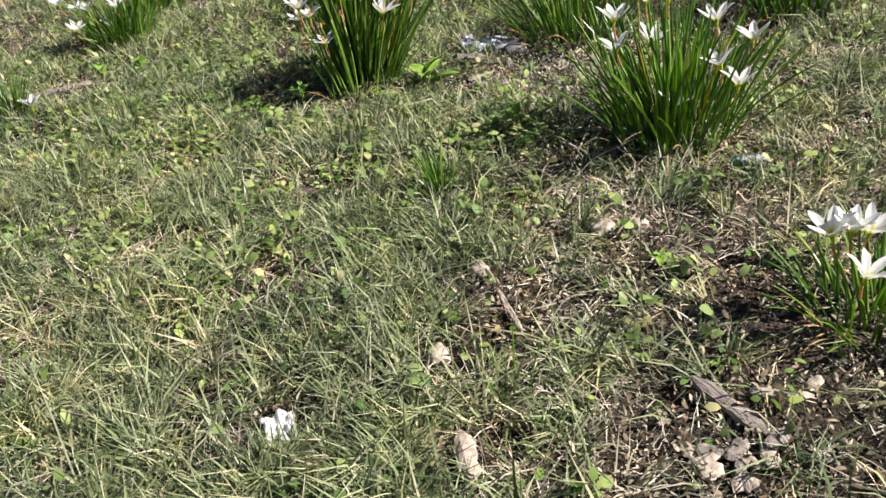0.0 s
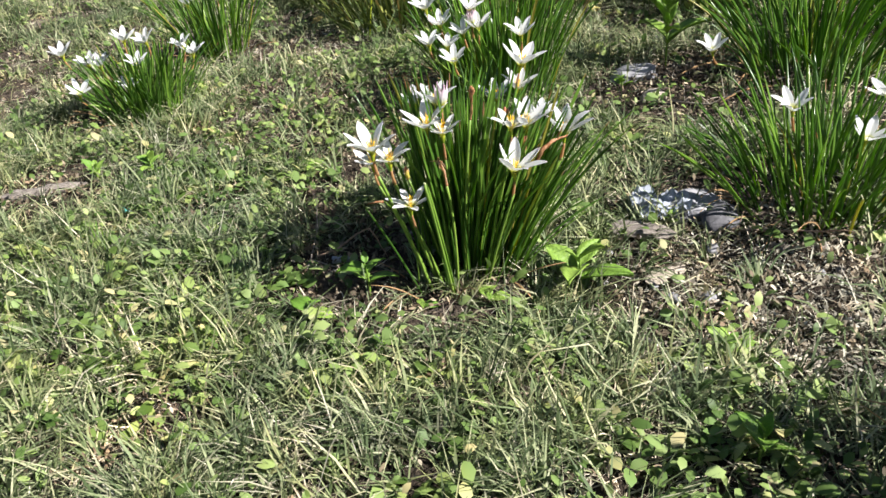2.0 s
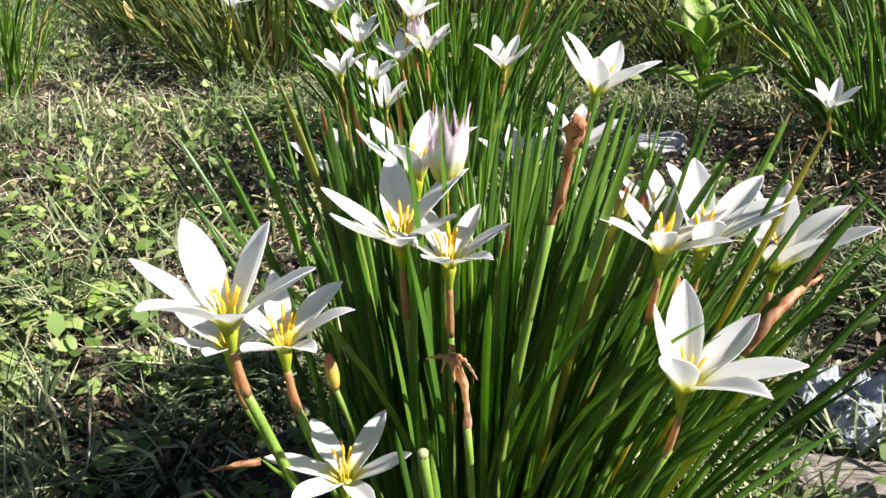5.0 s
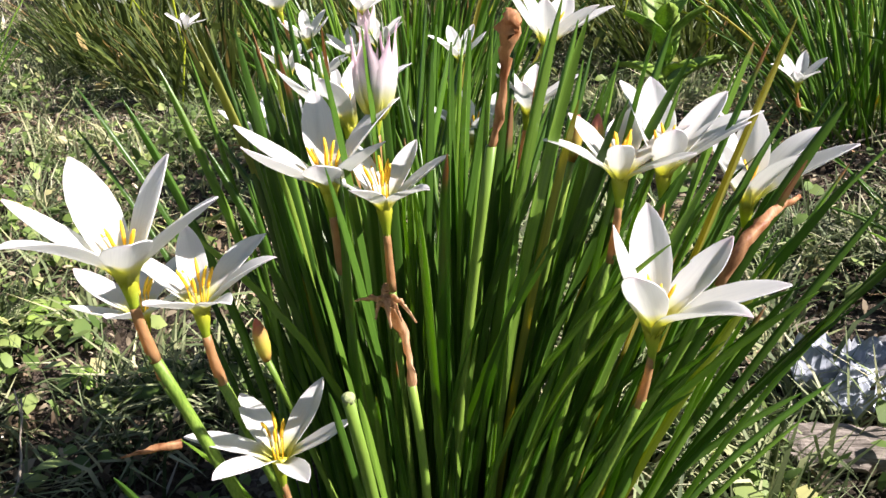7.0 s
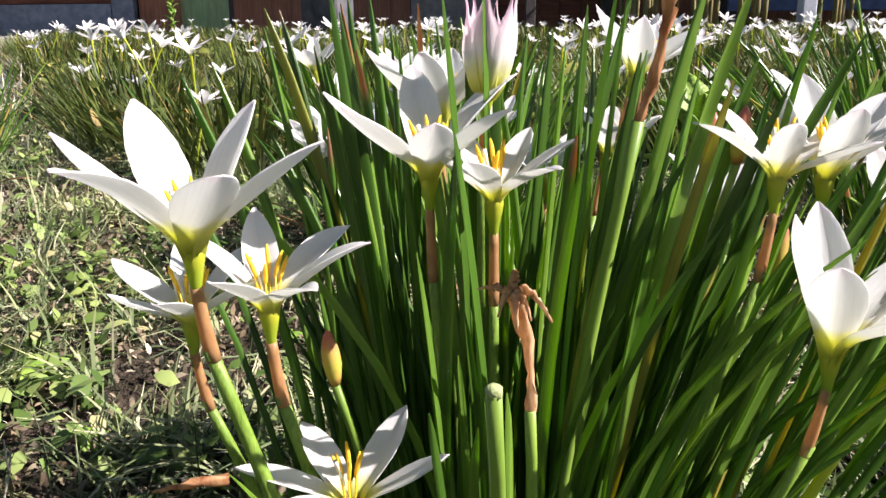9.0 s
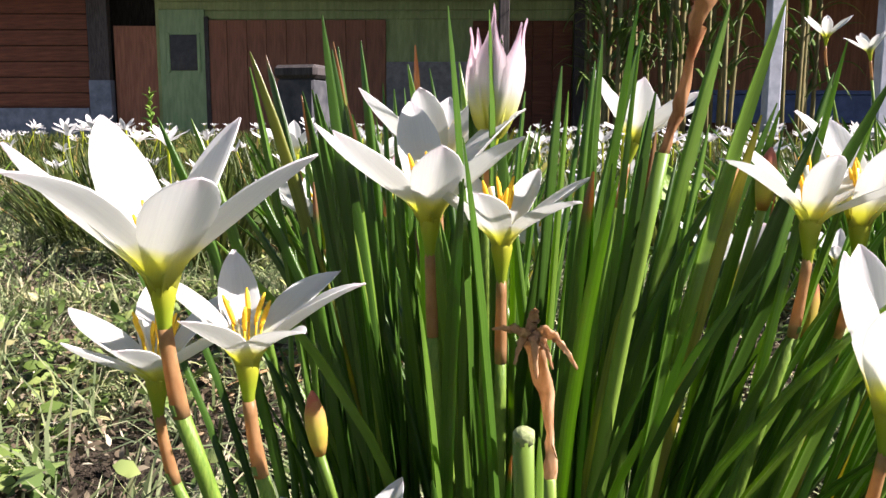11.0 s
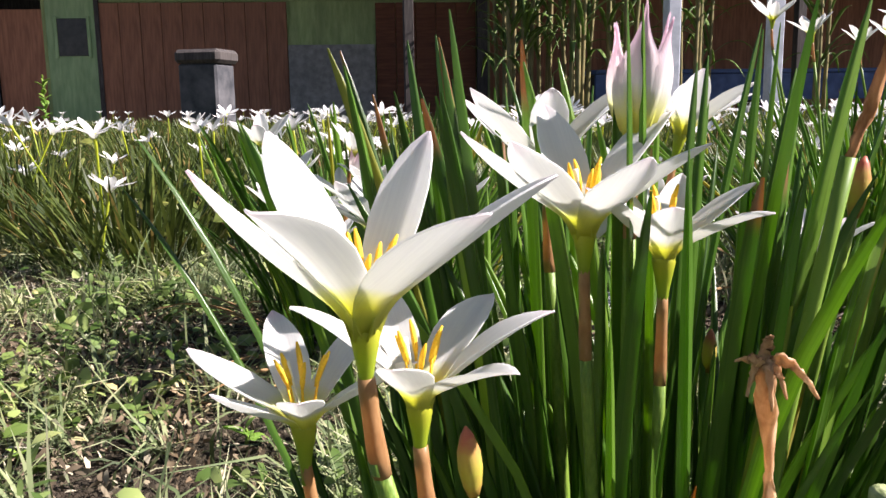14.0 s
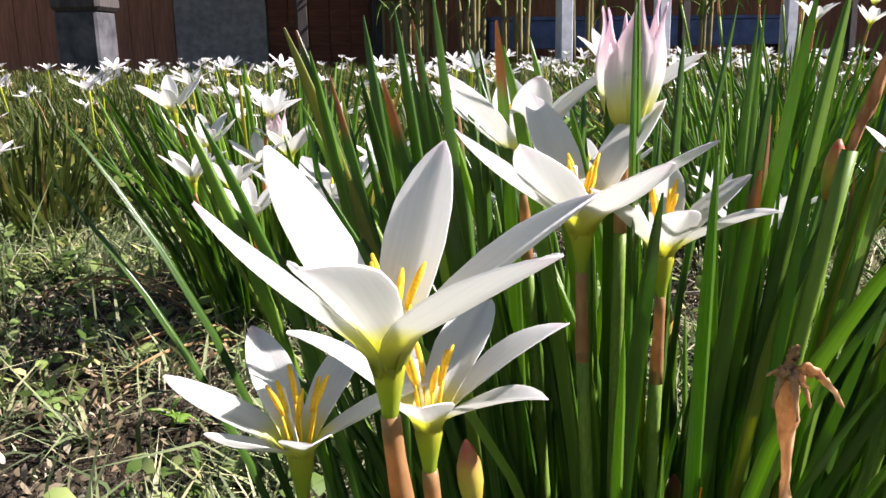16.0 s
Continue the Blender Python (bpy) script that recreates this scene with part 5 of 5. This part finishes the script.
weed((-1.90, 7.70), 0.48, 16, 0.075, 14, "tall leafy weed with a pale top standing over the far bed", 0.6, (2, 3))
_r = random.Random(99)
for i in range(46):
    spot = (_r.uniform(-1.3, 0.35), _r.uniform(0.6, 2.5))
    if math.hypot(spot[0] - MAIN[0], spot[1] - MAIN[1]) > 0.16:
        weed(spot, _r.uniform(0.008, 0.02), _r.randint(4, 6), _r.uniform(0.016, 0.030), 100 + i, "small green weed rosette among short grass", 0.15, (1, 2))


def lump_mesh(size, seed, material, rough=0.25):
    """A stone: a ball pressed into facets and bumps."""
    bm = bmesh.new()
    bmesh.ops.create_icosphere(bm, subdivisions=3, radius=1)
    off = Vector((seed * 3.1, seed * 1.7, seed * 0.9))
    for vert in bm.verts:
        p = vert.co.copy()
        k = 1 + 1.5 * rough * noise.noise(p * 1.3 + off) + 0.6 * rough * noise.noise(p * 3.7 + off) + 0.2 * rough * noise.noise(p * 9.0 + off)
        vert.co = Vector((p.x * size[0], p.y * size[1], p.z * size[2])) * k
    mesh = bpy.data.meshes.new("stone")
    bm.to_mesh(mesh)
    bm.free()
    mesh.materials.append(material)
    mesh.polygons.foreach_set("use_smooth", [True] * len(mesh.polygons))
    return mesh


def stone(at, size, seed, material, label, turn=0.0, sink=0.35):
    ob = new("stone", lump_mesh(size, seed, material))
    ob.location = (at[0], at[1], float(ground_z(*at)) + size[2] * (1 - 2 * sink) * 0.6)
    ob.rotation_euler = (0.1 * math.sin(seed), 0.12 * math.cos(seed), turn)
    return tagged(ob, label, "stone", "stones")


stone((0.045, 2.15), (0.050, 0.034, 0.026), 1, STONE, "pale grey rough stone beside a lily clump", 0.4)
stone((0.085, 2.105), (0.036, 0.030, 0.020), 2, DARK_STONE, "dark grey stone half sunk in soil", 1.1)
stone((-0.018, 2.745), (0.048, 0.032, 0.024), 3, STONE, "grey flat stone on dark bare soil", 0.2)
stone((0.02, 2.62), (0.030, 0.022, 0.016), 4, PALE_STONE, "small pale stone by a weed", 0.7)
for i, (x, y, s) in enumerate([(0.171, 1.195, 0.019), (0.224, 1.192, 0.017), (-0.086, 0.908, 0.018), (-0.028, 1.111, 0.017), (0.045, 1.371, 0.007), (-0.13, 0.943, 0.009), (0.30, 1.28, 0.008), (-0.35, 1.30, 0.008), (-0.62, 1.2, 0.007)]):
    stone((x, y), (s, s * 0.85, s * 0.7), 20 + i, PALE_STONE, "small pale pebble on the dry grass", i * 0.8, 0.15)
for i in range(40):
    x, y, s = _r.uniform(-0.12, 0.30), _r.uniform(1.70, 2.12), _r.uniform(0.004, 0.011)
    stone((x, y), (s, s * 0.8, s * 0.7), 40 + i, _r.choice((STONE, PALE_STONE, BARK)), "small crumb of stone on dug soil", i * 0.7, 0.2)


def crushed_sheet(name, at, size, seed, material, label, category, turn=0.0):
    """A crumpled piece of thin material with a folded surface and some thickness."""
    n, verts, faces = 19, [], []
    for i in range(n):
        for j in range(n):
            u, v = i / (n - 1) - 0.5, j / (n - 1) - 0.5
            z = abs(noise.noise(Vector((u * 3.1 + seed, v * 3.1, seed * 0.7)))) * size[2] * 2 + abs(noise.noise(Vector((u * 9.3 + seed, v * 8.1, seed)))) * size[2] * 0.7 + size[2] * 0.1
            edge = 1 + 0.15 * noise.noise(Vector((u * 5, v * 5, seed)))
            verts.append((u * size[0] * edge, v * size[1] * edge, z))
    for i in range(n - 1):
        for j in range(n - 1):
            a = i * n + j
            faces.append((a, a + n, a + n + 1, a + 1))
    top = len(verts)
    verts += [(x, y, z - 0.0012) for x, y, z in verts]
    faces += [tuple(top + k for k in f[::-1]) for f in faces]
    ob = new(name, mesh_of(name, verts, faces, material))
    ob.location = (at[0], at[1], float(ground_z(*at)) + 0.009)
    ob.rotation_euler = (0.1, 0.05, turn)
    return tagged(ob, label, category)


crushed_sheet("paper_scrap", (-0.279, 0.800), (0.040, 0.050, 0.007), 3.3, PAPER, "crumpled white paper scrap in the grass", "litter", 0.4)
crushed_sheet("plastic_scrap", (0.442, 1.345), (0.05, 0.025, 0.008), 5.1, PLASTIC, "pale plastic wrapper scrap on dry soil", "litter", 0.1)
crushed_sheet("plastic_scrap", (0.418, 1.350), (0.016, 0.014, 0.006), 6.4, TEAL, "small teal plastic scrap on dry soil", "litter", 0.6)
crushed_sheet("plastic_scrap", (-0.93, 2.18), (0.016, 0.02, 0.006), 7.7, TEAL, "small blue plastic scrap in the weeds", "litter", 0.9)
crushed_sheet("plastic_scrap", (0.0, 2.130), (0.085, 0.060, 0.022), 9.2, PLASTIC, "crumpled pale plastic sheet beside stones", "litter", 0.5)


def bottle_stub():
    """A short piece of white plastic tube in the clump's shade."""
    base = thing("plastic_tube", (-0.487, 2.008, float(ground_z(-0.487, 2.008)) + 0.008), "short white plastic tube lying in shaded soil", "litter")
    v, f = ring_tube([(-0.014, 0, 0), (0.0, 0.001, 0), (0.003, 0.001, 0), (0.013, 0.002, 0.001)], [0.0055, 0.0058, 0.0048, 0.0048], 10)
    part("tube", mesh_of("tube", v, f, PLASTIC, True), base)


bottle_stub()


def wood_piece(at, length, wide, thick, turn, material, label, seed):
    """A weathered splinter of wood or bark with a ragged outline."""
    n, m_, verts, faces = 17, 10, [], []
    for i in range(n):
        s = i / (n - 1)
        end = min(1.0, 5 * s + 0.25, 4.2 * (1 - s) + 0.15)
        for k in range(m_):
            a = 2 * math.pi * k / m_
            g = 1 + 0.35 * noise.noise(Vector((s * 5, math.cos(a) * 1.2 + seed, math.sin(a) * 1.2))) + 0.18 * noise.noise(Vector((s * 14, k * 1.7, seed)))
            verts.append(((s - 0.5) * length, 0.5 * wide * end * g * math.cos(a), thick * (0.5 + 0.3 * math.sin(2.5 * s + seed) + 0.8 * end * g * math.sin(a))))
    for i in range(n - 1):
        for k in range(m_):
            a, b = i * m_ + k, i * m_ + (k + 1) % m_
            faces.append((a, b, b + m_, a + m_))
    faces += [tuple(range(m_))[::-1], tuple((n - 1) * m_ + k for k in range(m_))]
    ob = new("wood_piece", mesh_of("wood_piece", verts, faces, material))
    ob.location = (at[0], at[1], float(ground_z(*at)) + 0.006)
    ob.rotation_euler = (0.08 * math.sin(seed), 0.06 * math.cos(seed * 2), turn)
    return tagged(ob, label, "wood", "wood pieces")


wood_piece((-0.052, 0.728), 0.082, 0.024, 0.008, 1.75, PALE_TWIG, "weathered grey wood chip in the grass", 1)
wood_piece((0.010, 0.993), 0.125, 0.008, 0.006, 1.83, PALE_TWIG, "thin pale dry stick on the soil", 2)
wood_piece((0.245, 0.752), 0.115, 0.022, 0.008, -1.02, BARK, "curled strip of grey-brown bark on soil", 3)
wood_piece((0.305, 0.764), 0.068, 0.017, 0.005, -0.3, PALE_TWIG, "pale dry leaf and bark strip", 4)
wood_piece((0.345, 0.775), 0.026, 0.015, 0.004, 0.7, PALE_TWIG, "pale curled bark flake on soil", 5)
for i in range(11):
    q_ = np.random.default_rng(900 + i)
    wood_piece((0.235 + 0.035 * q_.standard_normal(), 0.682 + 0.022 * q_.standard_normal()), q_.uniform(0.022, 0.048), q_.uniform(0.010, 0.020), q_.uniform(0.003, 0.006),
               q_.uniform(0, 3.1), BARK if i % 3 == 0 else PALE_TWIG, "curled bark flake in a heap on soil", 20 + i)
wood_piece((-0.035, 2.058), 0.105, 0.036, 0.011, -0.22, BARK, "weathered grey-brown chunk of wood", 8)
wood_piece((-0.005, 1.965), 0.075, 0.026, 0.004, 0.75, PALE_TWIG, "large pale dry leaf lying on the soil", 9)
wood_piece((-1.14, 2.26), 0.16, 0.03, 0.012, 0.35, BARK, "dark rotten branch on dug soil", 10)


def twig(points, wide, material, label, forks=0, seed=1):
    """A dry twig along points, with thin side shoots."""
    r = random.Random(seed)
    at = Vector((points[0][0], points[0][1], float(ground_z(points[0][0], points[0][1]))))
    base = thing("twig", at, label, "twig", "dry twigs")
    pts = [Vector((x, y, float(ground_z(x, y)) + h)) - at for x, y, h in points]
    fine = []
    for a, b in zip(pts, pts[1:]):
        fine += [a.lerp(b, k / 3) + Vector((r.gauss(0, 1), r.gauss(0, 1), 0.3 * r.gauss(0, 1))) * 0.0012 for k in range(3)]
    fine.append(pts[-1])
    n = len(fine)
    v, f = ring_tube(fine, [wide * (1 - 0.6 * i / n) for i in range(n)], 6)
    part("branch", mesh_of("branch", v, f, material, True), base)
    for i in range(forks):
        p = fine[r.randrange(1, n - 1)]
        q = p + Vector((r.uniform(-0.05, 0.05), r.uniform(-0.05, 0.05), r.uniform(0.005, 0.04)))
        v, f = ring_tube(bezier(p, p.lerp(q, 0.5) + Vector((0, 0, 0.006)), q, 5), [wide * k for k in (0.5, 0.45, 0.4, 0.3, 0.2)], 5)
        part("shoot", mesh_of("shoot", v, f, material, True), base)


twig([(-0.529, 2.01, 0.012), (-0.493, 2.015, 0.022), (-0.459, 2.022, 0.045), (-0.435, 2.011, 0.060), (-0.424, 2.017, 0.03), (-0.415, 2.02, 0.004)], 0.0018, TWIG, "arched red-brown dry twig beside the lilies", 0, 1)
twig([(-0.545, 2.02, 0.006), (-0.483, 1.99, 0.006), (-0.441, 1.982, 0.006), (-0.42, 2.0, 0.012)], 0.0011, PALE_TWIG, "thin pale dry stem in shade", 1, 2)
twig([(-0.531, 1.969, 0.006), (-0.541, 2.028, 0.010), (-0.545, 2.079, 0.012), (-0.551, 2.111, 0.02), (-0.552, 2.13, 0.05)], 0.0014, PALE_TWIG, "pale dry stem standing from the soil", 2, 3)
twig([(0.138, 1.391, 0.004), (0.165, 1.45, 0.02), (0.196, 1.511, 0.05)], 0.0016, PALE_TWIG, "forked dry twig before a lily clump", 5, 4)
twig([(0.234, 1.33, 0.004), (0.25, 1.36, 0.03), (0.22, 1.38, 0.07)], 0.0015, PALE_TWIG, "forked dry twig before a lily clump", 6, 5)
twig([(0.33, 1.31, 0.004), (0.32, 1.34, 0.03), (0.35, 1.36, 0.06)], 0.0013, PALE_TWIG, "forked dry twig before a lily clump", 6, 6)
twig([(0.08, 2.08, 0.006), (0.16, 2.05, 0.02), (0.24, 2.02, 0.03)], 0.002, TWIG, "brown dry twig across the stones", 3, 7)
twig([(0.05, 2.58, 0.006), (0.12, 2.53, 0.02), (0.19, 2.52, 0.06)], 0.0018, PALE_TWIG, "pale dry branch on bare soil", 4, 8)
twig([(0.06, 1.90, 0.004), (0.02, 1.88, 0.008), (-0.05, 1.86, 0.006)], 0.0015, PALE_TWIG, "thin dry stem on the crumbly soil", 1, 9)
twig([(0.52, 1.22, 0.004), (0.53, 1.25, 0.05), (0.535, 1.27, 0.10)], 0.0012, TWIG, "upright dark dry stem", 2, 10)
for i in range(26):
    x, y, a, k = _r.uniform(-0.9, 0.6), _r.uniform(0.55, 2.3), _r.uniform(0, 6.3), _r.uniform(0.03, 0.08)
    twig([(x, y, 0.006), (x + 0.5 * k * math.cos(a), y + 0.5 * k * math.sin(a), 0.014), (x + k * math.cos(a), y + k * math.sin(a), 0.008)], 0.0011, _r.choice((TWIG, PALE_TWIG)), "short dry stem lying in the grass", 1, 50 + i)


def young_tuft(at, count, length, seed, label):
    r = random.Random(seed)
    clump = thing("lily_tuft", (*at, float(ground_z(*at))), label, "flower clump", "young lily tufts")
    leaf_fan(clump, at, 0.022, count, length, r, 24, 0.0030)


young_tuft((-0.085, 1.375), 44, 0.100, 61, "small tuft of thin dark green lily leaves")
young_tuft((0.0, 0.82), 12, 0.080, 62, "sparse tuft of thin lily leaves in dry grass")
young_tuft((-0.90, 2.02), 12, 0.07, 63, "sparse tuft of thin lily leaves in grass")


# ---- plants at the house ----
CANE = plain_material("cane_stalk", (0.09, 0.10, 0.03), (0.24, 0.19, 0.08), 9, 0.6, stretch=(4, 4, 1))
CANE_LEAF = plain_material("cane_leaf", (0.07, 0.14, 0.03), (0.20, 0.30, 0.07), 7, 0.45, 0.4)


def strap_mesh(length, wide, droop):
    """A long arching strap leaf, x outwards."""
    n, verts, faces = 9, [], []
    for i in range(n):
        s = i / (n - 1)
        x, z = length * 0.55 * s, length * (0.85 * s - droop * s * s)
        w = wide * 0.5 * math.sin(math.pi * (0.12 + 0.88 * s)) + 0.002
        for u, k in ((-w, 0.15 * w), (0, -0.1 * w), (w, 0.15 * w), (0, 0.05 * w)):
            verts.append((x, u, z + k))
    for i in range(n - 1):
        for k in range(4):
            a, b = i * 4 + k, i * 4 + (k + 1) % 4
            faces.append((a, b, b + 4, a + 4))
    return mesh_of("leaf", verts, faces, CANE_LEAF, True)


STRAPS = [strap_mesh(0.9, 0.05, 0.5), strap_mesh(1.1, 0.06, 0.8), strap_mesh(0.7, 0.045, 0.3)]


def cane(at, height, seed):
    r = random.Random(seed)
    base = thing("cane_plant", (*at, float(ground_z(*at))), "tall green cane plant with long arching leaves by the house", "plant", "cane plants")
    for k in range(3):
        dx, dy = r.uniform(-0.15, 0.15), r.uniform(-0.1, 0.1)
        v, f = ring_tube(bezier((dx, dy, 0), (dx * 1.2, dy, height * 0.5), (dx * 1.8 + r.uniform(-0.1, 0.1), dy, height), 8), [0.028, 0.027, 0.026, 0.025, 0.023, 0.02, 0.016, 0.01], 7)
        part("stalk", mesh_of("stalk", v, f, CANE, True), base)
        for i in range(13):
            h = height * r.uniform(0.2, 1.0)
            m = Matrix.Translation((dx * (1 + 0.6 * h / height), dy, h)) @ Matrix.Rotation(r.uniform(0, 6.28), 4, "Z") @ Matrix.Rotation(r.uniform(-0.2, 0.3), 4, "Y")
            part("leaf", STRAPS[r.randrange(3)], base, m)


for i, (x, y) in enumerate([(2.0, 10.9), (2.35, 11.3), (2.6, 10.6), (2.95, 11.2), (3.2, 10.7), (3.5, 11.5), (2.2, 12.0), (2.8, 12.1), (4.3, 11.2), (4.8, 11.8), (6.0, 11.4)]):
    cane((x, y), 2.2 + 0.5 * (i % 3), 300 + i)
